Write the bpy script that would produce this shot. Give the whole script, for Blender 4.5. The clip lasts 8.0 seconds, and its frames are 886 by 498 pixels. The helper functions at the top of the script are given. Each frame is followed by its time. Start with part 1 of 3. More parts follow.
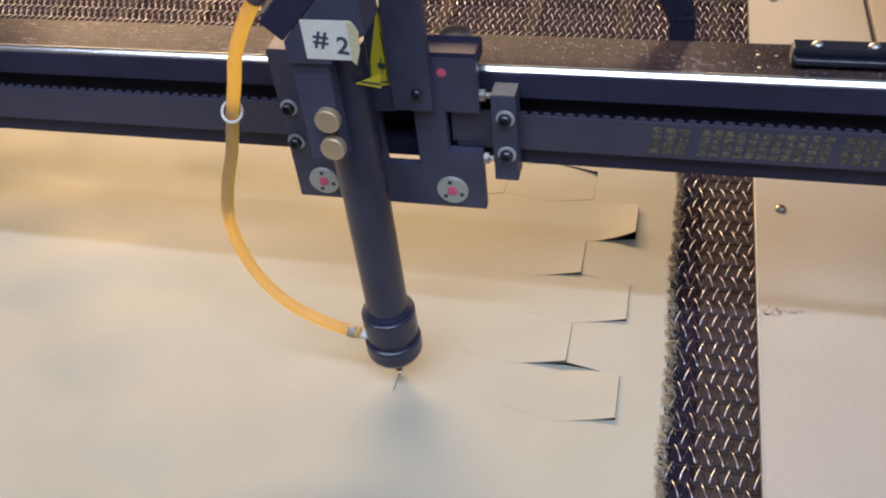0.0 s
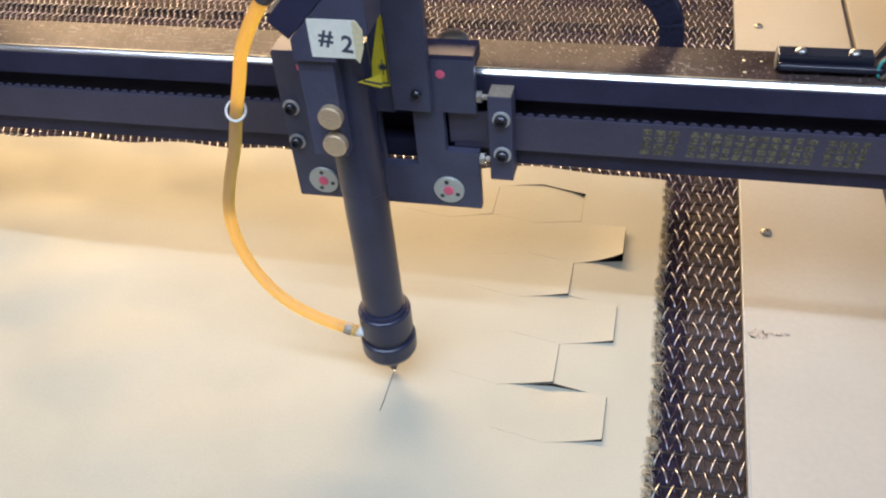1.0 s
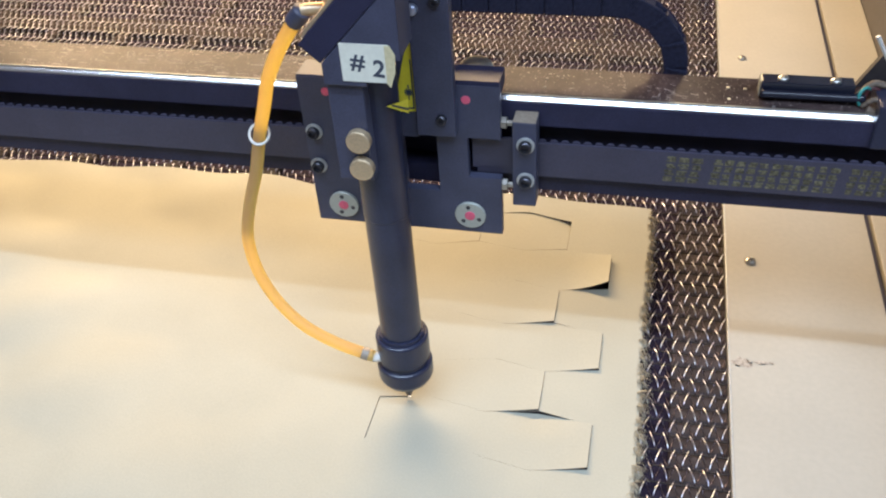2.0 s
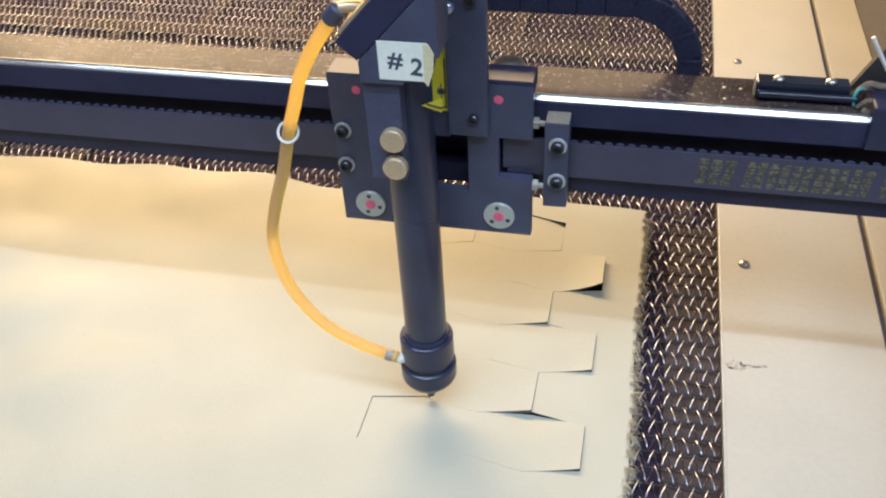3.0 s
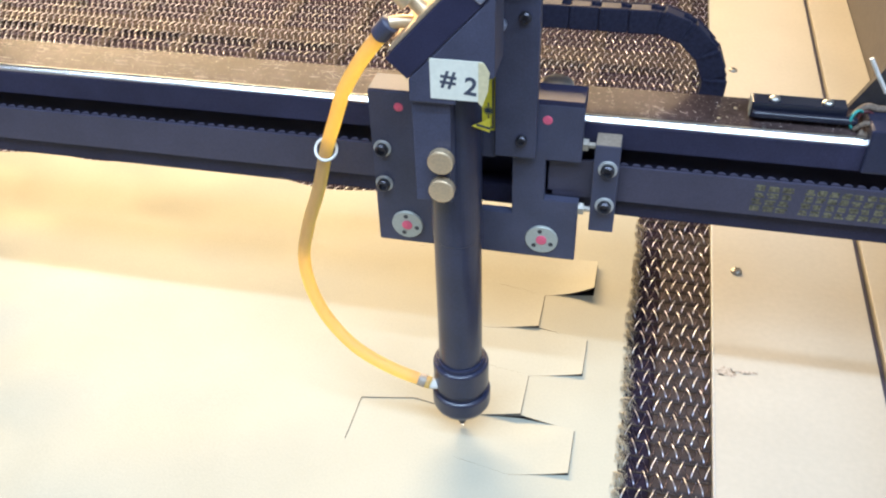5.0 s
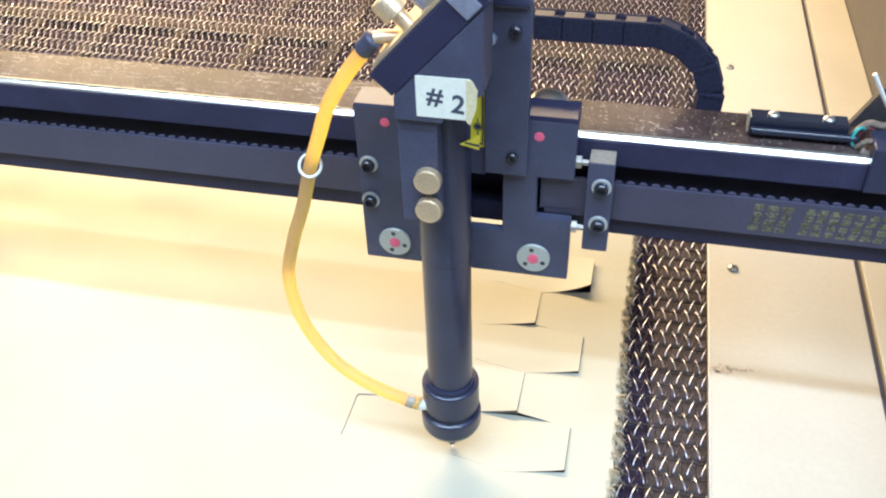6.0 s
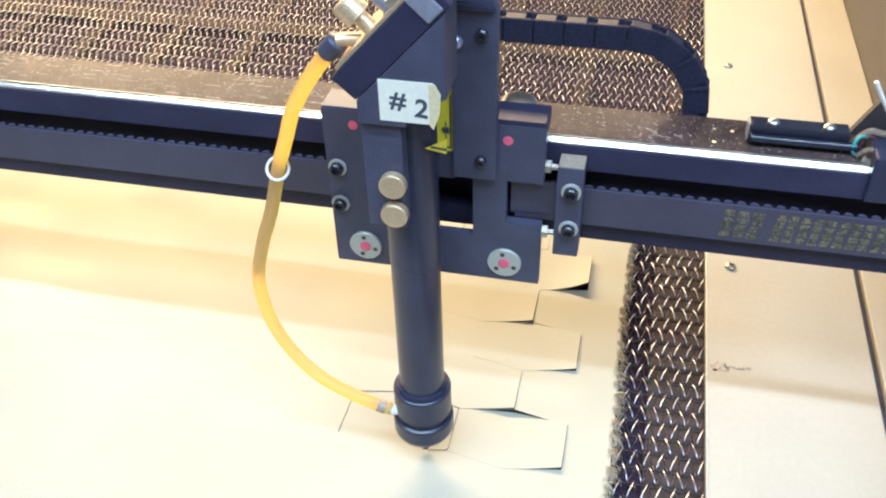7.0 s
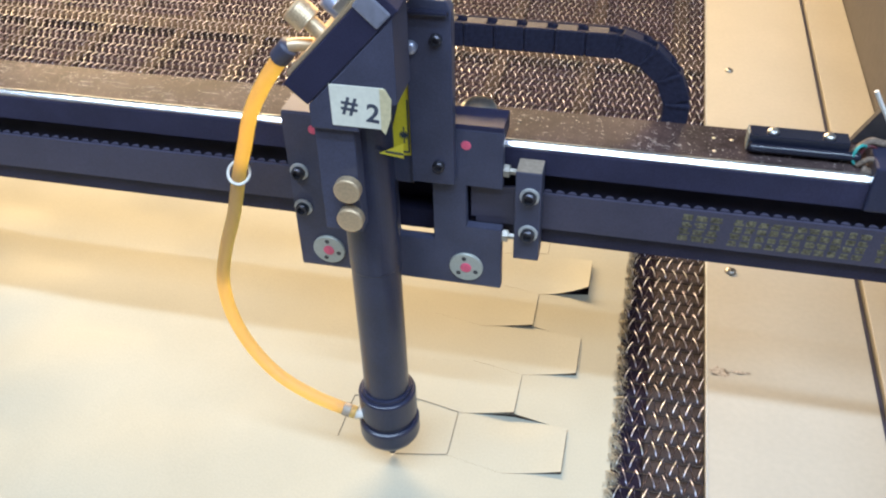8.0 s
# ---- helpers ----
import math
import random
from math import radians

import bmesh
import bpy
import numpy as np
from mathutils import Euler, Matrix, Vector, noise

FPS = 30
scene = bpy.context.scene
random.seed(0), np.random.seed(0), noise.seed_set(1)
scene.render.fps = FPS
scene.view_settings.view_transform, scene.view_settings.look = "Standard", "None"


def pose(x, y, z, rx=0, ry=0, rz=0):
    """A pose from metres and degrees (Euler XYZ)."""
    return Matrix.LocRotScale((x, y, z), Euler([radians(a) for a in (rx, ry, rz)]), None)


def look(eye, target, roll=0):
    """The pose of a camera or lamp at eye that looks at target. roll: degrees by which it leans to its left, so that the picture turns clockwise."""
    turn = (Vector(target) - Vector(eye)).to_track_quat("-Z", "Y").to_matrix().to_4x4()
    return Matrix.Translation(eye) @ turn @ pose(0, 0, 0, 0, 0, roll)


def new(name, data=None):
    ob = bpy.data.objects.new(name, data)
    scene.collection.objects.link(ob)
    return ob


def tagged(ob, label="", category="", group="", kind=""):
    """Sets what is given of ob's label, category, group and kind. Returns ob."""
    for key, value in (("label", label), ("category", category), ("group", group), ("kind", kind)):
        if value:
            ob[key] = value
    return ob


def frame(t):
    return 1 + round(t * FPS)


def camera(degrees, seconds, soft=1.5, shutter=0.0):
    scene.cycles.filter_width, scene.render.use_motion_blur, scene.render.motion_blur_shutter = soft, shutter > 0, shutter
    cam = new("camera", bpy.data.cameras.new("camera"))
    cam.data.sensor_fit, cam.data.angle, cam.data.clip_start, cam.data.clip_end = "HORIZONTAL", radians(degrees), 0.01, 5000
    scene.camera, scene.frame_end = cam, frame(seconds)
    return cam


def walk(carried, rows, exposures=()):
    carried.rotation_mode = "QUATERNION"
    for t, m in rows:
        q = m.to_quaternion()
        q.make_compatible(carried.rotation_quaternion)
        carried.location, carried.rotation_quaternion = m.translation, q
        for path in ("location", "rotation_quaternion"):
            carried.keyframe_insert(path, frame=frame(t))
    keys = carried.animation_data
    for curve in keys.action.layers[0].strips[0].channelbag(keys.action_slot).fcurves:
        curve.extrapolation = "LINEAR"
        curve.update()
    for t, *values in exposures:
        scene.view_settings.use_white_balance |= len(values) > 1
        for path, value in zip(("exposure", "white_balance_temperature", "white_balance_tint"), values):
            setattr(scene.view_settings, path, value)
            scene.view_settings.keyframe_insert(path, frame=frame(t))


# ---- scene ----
cam = camera(52.48, 8.0, soft=2.15)
# seconds, place in metres, turn in degrees
EYES = [
    (0.0, 0.0971, -0.2771, 0.3762, 47.61, 5.23, 13.11),
    (0.5, 0.0971, -0.2787, 0.3750, 47.88, 5.10, 13.13),
    (1.0, 0.0963, -0.2785, 0.3759, 48.99, 4.25, 12.81),
    (1.5, 0.0962, -0.2796, 0.3760, 50.59, 3.63, 12.52),
    (3.0, 0.0958, -0.2792, 0.3743, 50.84, 2.70, 12.40),
    (3.5, 0.0957, -0.2799, 0.3731, 51.19, 2.16, 12.61),
    (4.0, 0.0950, -0.2797, 0.3725, 51.29, 1.83, 12.51),
    (5.5, 0.0981, -0.2795, 0.3706, 51.26, 1.69, 12.82),
    (6.0, 0.0975, -0.2789, 0.3703, 51.10, 1.56, 12.63),
    (6.5, 0.0971, -0.2793, 0.3698, 51.06, 1.37, 12.58),
    (7.0, 0.0972, -0.2793, 0.3697, 50.99, 1.27, 12.65),
    (7.5, 0.0972, -0.2792, 0.3697, 51.07, 1.19, 12.67),
    (8.0, 0.0979, -0.2791, 0.3703, 51.21, 1.26, 12.76),
]
# seconds, stops, white point, tint: the picture brightens and loses some magenta on the way
LIGHTNESS = [(0.0, 0.02, 6400, 31), (0.5, 0.26, 6380, 29), (0.7, 0.31, 6360, 28), (1.0, 0.37, 6340, 27), (1.5, 0.42, 6300, 25), (3.0, 0.49, 6210, 22), (4.0, 0.68, 6140, 21),
             (5.5, 0.9, 6110, 20), (6.5, 1.1, 6030, 18), (7.0, 0.97, 6060, 19), (7.5, 0.69, 6130, 20), (8.0, 0.6, 6190, 21)]
walk(cam, [(t, pose(*p)) for t, *p in EYES], LIGHTNESS)

# ---- light: a warm lamp strip low on the back wall under the added overhead panel, two cool ceiling lamps in front ----
world = bpy.data.worlds.new("world")
world.use_nodes = True
scene.world = world
world.node_tree.nodes["Background"].inputs[0].default_value = (0.9, 0.95, 1.0, 1)
world.node_tree.nodes["Background"].inputs[1].default_value = 0.25


def area_lamp(name, eye, target, sx, sy, watts, colour):
    data = bpy.data.lights.new(name, "AREA")
    data.shape, data.size, data.size_y, data.energy, data.color = "RECTANGLE", sx, sy, watts, colour
    ob = new(name, data)
    ob.matrix_world = look(eye, target)
    return ob


area_lamp("warm_back_lamp", (-0.36, 0.84, 0.50), (-0.33, 0.1, 0), 1.05, 0.12, 19.3, (1.0, 0.735, 0.36))
area_lamp("cool_ceiling_lamp", (0.2, -0.56, 1.75), (0.2, 0.0, 0), 2.8, 0.06, 27.0, (0.615, 0.84, 1.0))
area_lamp("second_ceiling_lamp", (0.3, -1.08, 1.75), (0.3, 0.0, 0), 2.2, 0.4, 20.0, (0.615, 0.84, 1.0))


# ---- materials ----
def material(name, colour, rough=0.5, metal=0.0, scale=400.0, vary=0.12, bump=0.0, blotch=0.0, blotch_scale=20.0, rough_vary=0.0, spots=None, coat=0.0, spec=0.5):
    """Base colour varied by a fine and a coarse noise, in metres of the object; bump in metres."""
    m = bpy.data.materials.new(name)
    m.use_nodes = True
    nt = m.node_tree
    b = nt.nodes["Principled BSDF"]
    b.inputs["Roughness"].default_value, b.inputs["Metallic"].default_value = rough, metal
    b.inputs["Coat Weight"].default_value, b.inputs["Specular IOR Level"].default_value = coat, spec
    tc = nt.nodes.new("ShaderNodeTexCoord")
    fine = nt.nodes.new("ShaderNodeTexNoise")
    fine.inputs["Scale"].default_value, fine.inputs["Detail"].default_value = scale, 4
    nt.links.new(tc.outputs["Object"], fine.inputs["Vector"])
    ramp = nt.nodes.new("ShaderNodeMapRange")
    ramp.inputs[1].default_value, ramp.inputs[2].default_value = 0.3, 0.7
    ramp.inputs[3].default_value, ramp.inputs[4].default_value = 1 - vary, 1 + vary
    nt.links.new(fine.outputs["Fac"], ramp.inputs[0])
    value = ramp.outputs[0]
    if blotch:
        coarse = nt.nodes.new("ShaderNodeTexNoise")
        coarse.inputs["Scale"].default_value, coarse.inputs["Detail"].default_value = blotch_scale, 3
        nt.links.new(tc.outputs["Object"], coarse.inputs["Vector"])
        r2 = nt.nodes.new("ShaderNodeMapRange")
        r2.inputs[1].default_value, r2.inputs[2].default_value = 0.3, 0.7
        r2.inputs[3].default_value, r2.inputs[4].default_value = 1 - blotch, 1 + blotch
        nt.links.new(coarse.outputs["Fac"], r2.inputs[0])
        mul = nt.nodes.new("ShaderNodeMath")
        mul.operation = "MULTIPLY"
        nt.links.new(value, mul.inputs[0]), nt.links.new(r2.outputs[0], mul.inputs[1])
        value = mul.outputs[0]
    mix = nt.nodes.new("ShaderNodeVectorMath")
    mix.operation = "SCALE"
    mix.inputs[0].default_value = colour
    nt.links.new(value, mix.inputs["Scale"])
    out = mix.outputs[0]
    if spots:
        # specks of dust or wear: (colour, scale, amount)
        sp = nt.nodes.new("ShaderNodeTexNoise")
        sp.inputs["Scale"].default_value, sp.inputs["Detail"].default_value = spots[1], 6
        nt.links.new(tc.outputs["Object"], sp.inputs["Vector"])
        r3 = nt.nodes.new("ShaderNodeMapRange")
        r3.inputs[1].default_value, r3.inputs[2].default_value = spots[2], spots[2] + 0.05
        nt.links.new(sp.outputs["Fac"], r3.inputs[0])
        mc = nt.nodes.new("ShaderNodeMix")
        mc.data_type = "RGBA"
        nt.links.new(r3.outputs[0], mc.inputs["Factor"])
        nt.links.new(out, mc.inputs["A"])
        mc.inputs["B"].default_value = (*spots[0], 1)
        out = mc.outputs["Result"]
        if metal < 0.5:
            r4 = nt.nodes.new("ShaderNodeMapRange")
            r4.inputs[3].default_value, r4.inputs[4].default_value = rough, 0.75
            nt.links.new(r3.outputs[0], r4.inputs[0])
            nt.links.new(r4.outputs[0], b.inputs["Roughness"])
    nt.links.new(out, b.inputs["Base Color"])
    if rough_vary:
        rr = nt.nodes.new("ShaderNodeMapRange")
        rr.inputs[1].default_value, rr.inputs[2].default_value = 0.3, 0.7
        rr.inputs[3].default_value, rr.inputs[4].default_value = max(rough - rough_vary, 0.02), rough + rough_vary
        nt.links.new(fine.outputs["Fac"], rr.inputs[0])
        if not spots:
            nt.links.new(rr.outputs[0], b.inputs["Roughness"])
    if bump:
        bp = nt.nodes.new("ShaderNodeBump")
        bp.inputs["Strength"].default_value, bp.inputs["Distance"].default_value = 1.0, bump
        nt.links.new(fine.outputs["Fac"], bp.inputs["Height"])
        nt.links.new(bp.outputs[0], b.inputs["Normal"])
    return m


def glowing(name, colour, strength):
    m = material(name, colour)
    b = m.node_tree.nodes["Principled BSDF"]
    b.inputs["Emission Color"].default_value, b.inputs["Emission Strength"].default_value = (*colour, 1), strength
    return m


LEATHER = material("tan_leatherette", (0.40, 0.388, 0.312), 0.62, scale=900, vary=0.04, bump=0.00006, blotch=0.05, blotch_scale=14)
LEATHER_BACK = material("fabric_backing", (0.41, 0.36, 0.26), 0.9, scale=1500, vary=0.2, bump=0.0002)
CHAR = material("charred_cut", (0.05, 0.035, 0.025), 0.9, scale=800, vary=0.3)
BLACK = material("black_anodised_aluminium", (0.052, 0.056, 0.096), 0.5, scale=1500, vary=0.15, bump=0.00002, blotch=0.15, blotch_scale=60)
BEAM_BLACK = material("black_anodised_beam", (0.028, 0.028, 0.06), 0.42, spec=0.25, scale=1500, vary=0.15, bump=0.00002, blotch=0.2, blotch_scale=40)
BLACK_GLOSS = material("black_painted_steel", (0.022, 0.025, 0.052), 0.28, scale=900, vary=0.15, blotch=0.2, blotch_scale=40)
BEAM_TOP = material("dusty_black_beam", (0.055, 0.038, 0.037), 0.3, scale=250, vary=0.3, blotch=0.3, blotch_scale=30, spots=((0.3, 0.24, 0.22), 850, 0.625), spec=0.029)
RUBBER = material("black_rubber", (0.05, 0.047, 0.077), 0.5, scale=1200, vary=0.12, blotch=0.1, blotch_scale=50)
PLASTIC = material("black_plastic_chain", (0.027, 0.029, 0.055), 0.55, scale=700, vary=0.2, bump=0.00003, spec=0.16)
CHROME = material("polished_steel_rail", (0.9, 0.9, 0.92), 0.24, 1.0, scale=600, vary=0.06)
STEEL = material("bright_steel", (0.66, 0.66, 0.64), 0.36, 1.0, scale=900, vary=0.1)
DULL_STEEL = material("dull_steel_screw", (0.42, 0.40, 0.36), 0.36, 0.9, scale=700, vary=0.2)
DARK_STEEL = material("black_oxide_screw", (0.07, 0.07, 0.085), 0.35, 0.8, scale=900, vary=0.2)
BRASS = material("nickel_brass", (0.74, 0.57, 0.37), 0.42, 0.75, scale=900, vary=0.1)
BED = material("bed_floor", (0.03, 0.022, 0.038), 0.8, scale=150, vary=0.4, spec=0.08)
PLATE = material("painted_side_plate", (0.43, 0.4, 0.335), 0.5, scale=300, vary=0.03, blotch=0.05, blotch_scale=12)
WALL_GREY = material("grey_painted_steel", (0.10, 0.09, 0.088), 0.5, scale=200, vary=0.1)
PANEL_GREY = material("pale_grey_panel", (0.4, 0.39, 0.38), 0.5, scale=200, vary=0.06)
ROOM = material("room_paint", (0.6, 0.58, 0.55), 0.8, scale=30, vary=0.05)
ROOM_FLOOR = material("concrete_floor", (0.25, 0.24, 0.22), 0.8, scale=20, vary=0.15)
HOSE = material("yellow_air_hose", (0.85, 0.5, 0.46), 0.3, scale=300, vary=0.05, coat=0.3)
WHITE_PLASTIC = material("white_plastic", (0.75, 0.74, 0.7), 0.4, scale=300, vary=0.05)
DISC = material("grey_disc", (0.42, 0.44, 0.4), 0.4, 0.3, scale=900, vary=0.08)
PINK = material("pink_paint", (0.75, 0.12, 0.2), 0.5, scale=900, vary=0.1)
PAPER = material("masking_tape", (0.72, 0.72, 0.62), 0.7, scale=500, vary=0.05, blotch=0.04, blotch_scale=90)
TAPE_EDGE = material("yellowed_tape", (0.62, 0.55, 0.34), 0.6, scale=500, vary=0.1)
INK = material("dark_marker", (0.05, 0.06, 0.09), 0.7, scale=900, vary=0.3)
YELLOW = material("yellow_vinyl", (0.85, 0.72, 0.05), 0.35, scale=500, vary=0.04)
PRINT = material("worn_yellow_print", (0.105, 0.095, 0.058), 0.6, scale=900, vary=0.75, blotch=0.3, blotch_scale=200)
STAIN = material("brown_stain", (0.375, 0.325, 0.27), 0.5, scale=600, vary=0.4)
TEAL = material("teal_insulation", (0.03, 0.3, 0.28), 0.4)
RED = material("red_insulation", (0.09, 0.02, 0.025), 0.4)
TAN_WIRE = material("dusty_tan_cable", (0.17, 0.13, 0.10), 0.8, scale=700, vary=0.4)
BLUE_STEEL = material("blueish_mirror_back", (0.35, 0.38, 0.5), 0.3, 0.6)
SPOT = glowing("laser_spot", (1.0, 0.9, 0.75), 3.5)
ZINC = material("zinc_plated", (0.48, 0.49, 0.48), 0.4, 0.35, scale=900, vary=0.08)
TAN_TOP = material("worn_tan_metal", (0.34, 0.28, 0.22), 0.5, 0.2, scale=600, vary=0.15)
END_GREY = material("dark_end_plate", (0.05, 0.046, 0.05), 0.5, scale=300, vary=0.15)
DUST = material("pale_dust", (0.42, 0.36, 0.33), 0.8, scale=900, vary=0.3)
GLOSS = material("black_lacquer", (0.014, 0.016, 0.03), 0.16, scale=900, vary=0.1)
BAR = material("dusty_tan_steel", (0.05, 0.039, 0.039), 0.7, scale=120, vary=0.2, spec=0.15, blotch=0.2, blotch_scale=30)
ROD = material("dark_cross_rod", (0.05, 0.04, 0.036), 0.6, 0.6)



def let_through(m, colour, amount):
    """Soft plastic that light from behind shines through."""
    nt = m.node_tree
    b = nt.nodes["Principled BSDF"]
    glow = nt.nodes.new("ShaderNodeBsdfTranslucent")
    glow.inputs["Color"].default_value = (*colour, 1)
    mix = nt.nodes.new("ShaderNodeMixShader")
    mix.inputs[0].default_value = amount
    nt.links.new(b.outputs[0], mix.inputs[1]), nt.links.new(glow.outputs[0], mix.inputs[2])
    nt.links.new(mix.outputs[0], nt.nodes["Material Output"].inputs["Surface"])


let_through(HOSE, (1.0, 0.83, 0.29), 0.8)


def glint_wire():
    """Dark oxidised wire; glints on its highest stretches are painted into the colour."""
    m = material("mesh_wire_with_glints", (0.35, 0.36, 0.455), 0.32, 1.0, scale=300, vary=0.25, blotch=0.35, blotch_scale=25)
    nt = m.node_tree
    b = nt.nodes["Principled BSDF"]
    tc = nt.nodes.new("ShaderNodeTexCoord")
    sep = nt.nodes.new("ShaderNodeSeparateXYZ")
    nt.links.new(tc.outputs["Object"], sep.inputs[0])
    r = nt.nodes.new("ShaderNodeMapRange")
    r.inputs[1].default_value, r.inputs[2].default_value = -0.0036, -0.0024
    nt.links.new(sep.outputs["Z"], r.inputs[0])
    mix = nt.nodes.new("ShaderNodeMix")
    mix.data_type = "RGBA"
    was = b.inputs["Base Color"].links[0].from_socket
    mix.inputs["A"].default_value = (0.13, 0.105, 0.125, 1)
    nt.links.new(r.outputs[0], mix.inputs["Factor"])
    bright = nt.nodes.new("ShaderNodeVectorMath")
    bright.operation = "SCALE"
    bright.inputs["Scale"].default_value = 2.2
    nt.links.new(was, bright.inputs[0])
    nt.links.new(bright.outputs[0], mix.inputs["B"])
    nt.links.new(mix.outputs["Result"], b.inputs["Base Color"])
    return m


WIRE = glint_wire()


# ---- shapes (millimetres in, metres out) ----
MM = 0.001


def link(name, bm, mat, parent=None, label="", smooth=False, at=None):
    mesh = bpy.data.meshes.new(name)
    bm.to_mesh(mesh)
    bm.free()
    for mt in (mat if isinstance(mat, (list, tuple)) else [mat]):
        mesh.materials.append(mt)
    if smooth:
        mesh.polygons.foreach_set("use_smooth", [True] * len(mesh.polygons))
    ob = new(name, mesh)
    ob.parent = parent
    if at is not None:
        ob.matrix_basis = at
    if label:
        ob["label"] = label
    return ob


part = link


def thing(name, label, category, group="", kind="", at=None):
    ob = new(name)
    ob.empty_display_size = 0.01
    if at is not None:
        ob.matrix_basis = at
    return tagged(ob, label, category, group, kind)


def add_box(bm, x0, x1, y0, y1, z0, z1, bevel=0.4):
    m = Matrix.LocRotScale(((x0 + x1) / 2 * MM, (y0 + y1) / 2 * MM, (z0 + z1) / 2 * MM), None, ((x1 - x0) * MM, (y1 - y0) * MM, (z1 - z0) * MM))
    got = bmesh.ops.create_cube(bm, size=1, matrix=m)
    if bevel:
        edges = list({e for v in got["verts"] for e in v.link_edges})
        bmesh.ops.bevel(bm, geom=edges, offset=bevel * MM, segments=2, affect="EDGES", profile=0.6)


def box(x0, x1, y0, y1, z0, z1, bevel=0.4):
    bm = bmesh.new()
    add_box(bm, x0, x1, y0, y1, z0, z1, bevel)
    return bm


def add_turned(bm, profile, m, n=32):
    """A turned solid: profile of (radius, height), about the z axis of m; mm."""
    rings = []
    for r, h in profile:
        rings.append([bm.verts.new(m @ Vector((r * MM * math.cos(a), r * MM * math.sin(a), h * MM))) for a in (2 * math.pi * k / n for k in range(n))])
    for a, b in zip(rings, rings[1:]):
        for k in range(n):
            bm.faces.new((a[k], a[(k + 1) % n], b[(k + 1) % n], b[k]))
    bm.faces.new(list(reversed(rings[0])))
    bm.faces.new(rings[-1])


def turned(profile, m, n=32):
    bm = bmesh.new()
    add_turned(bm, profile, m, n)
    return bm


def prism(outline, y0, y1, bevel=0.3):
    """An outline of (x, z), in the order that faces -y, drawn out from y0 to y1; mm."""
    bm = bmesh.new()
    a = [bm.verts.new((x * MM, y0 * MM, z * MM)) for x, z in outline]
    b = [bm.verts.new((x * MM, y1 * MM, z * MM)) for x, z in outline]
    n = len(outline)
    bm.faces.new(a), bm.faces.new(list(reversed(b)))
    for k in range(n):
        bm.faces.new((a[k], b[k], b[(k + 1) % n], a[(k + 1) % n]))
    bmesh.ops.recalc_face_normals(bm, faces=bm.faces)
    if bevel:
        bmesh.ops.bevel(bm, geom=list(bm.edges), offset=bevel * MM, segments=2, affect="EDGES", profile=0.6)
    return bm


def tube(points, radius, n=10, steps=8, closed=False):
    """A round tube along a smooth line through the points; mm."""
    pts = [Vector(q) for q in points]
    line = []
    count = len(pts)
    for k in range(count if closed else count - 1):
        if closed:
            q0, q1, q2, q3 = (pts[(k + d) % count] for d in (-1, 0, 1, 2))
        else:
            q0, q1, q2, q3 = pts[max(k - 1, 0)], pts[k], pts[k + 1], pts[min(k + 2, count - 1)]
        for s in range(steps):
            u = s / steps
            line.append(0.5 * (2 * q1 + (q2 - q0) * u + (2 * q0 - 5 * q1 + 4 * q2 - q3) * u * u + (3 * q1 - q0 - 3 * q2 + q3) * u ** 3))
    if not closed:
        line.append(pts[-1])
    bm = bmesh.new()
    rings, side = [], Vector((0, 1, 0.01))
    m = len(line)
    for k, q in enumerate(line):
        way = (line[(k + 1) % m] - line[k - 1]) if closed else (line[min(k + 1, m - 1)] - line[max(k - 1, 0)])
        way.normalize()
        u = (side - way * side.dot(way)).normalized()
        v = way.cross(u)
        side = u
        rings.append([bm.verts.new((q + radius * (u * math.cos(a) + v * math.sin(a))) * MM) for a in (2 * math.pi * j / n for j in range(n))])
    for k in range(m if closed else m - 1):
        a, b = rings[k], rings[(k + 1) % m]
        for j in range(n):
            bm.faces.new((a[j], a[(j + 1) % n], b[(j + 1) % n], b[j]))
    if not closed:
        bm.faces.new(list(reversed(rings[0]))), bm.faces.new(rings[-1])
    bmesh.ops.recalc_face_normals(bm, faces=bm.faces)
    return bm


def facing(x, y, z):
    """A pose at a place whose z axis points towards -y; mm."""
    return Matrix.Translation((x * MM, y * MM, z * MM)) @ pose(0, 0, 0, 90)


def upright(x, y, z):
    return Matrix.Translation((x * MM, y * MM, z * MM))


def socket_screw(parent, x, y, z, r=3.0, washer=4.1):
    """A cap screw with a hexagon socket, its washer behind it, facing -y."""
    w = part("washer", turned([(washer, 0), (washer, 0.8), (washer - 0.3, 1.0), (r * 0.7, 1.0)], facing(x, y, z), 28), ZINC, parent, smooth=False)
    s = part("screw", turned([(r, 0.9), (r, 3.0), (r - 0.5, 3.6), (r * 0.62, 3.6), (r * 0.58, 2.0)], facing(x, y, z), 24), DARK_STEEL, parent)
    return w, s


# ---- the bed: floor, wire mesh, side plates, cabinet wall ----
floor = link("floor", box(-2500, 2500, -2500, 2500, -920, -900, 0), ROOM_FLOOR)
tagged(floor, "grey concrete workshop floor under the machine", "floor", kind="structure")
for nm, b in (("wall_north", (-2500, 2500, 2500, 2600, -900, 1900)), ("wall_south", (-2500, 2500, -2600, -2500, -900, 1900)),
              ("wall_east", (2500, 2600, -2500, 2500, -900, 1900)), ("wall_west", (-2600, -2500, -2500, 2500, -900, 1900))):
    tagged(link(nm, box(*b, 0), ROOM), "pale painted workshop wall", "wall", kind="structure")
tagged(link("ceiling", box(-2600, 2600, -2600, 2600, 1900, 1960, 0), ROOM), "pale painted workshop ceiling", "ceiling", kind="structure")

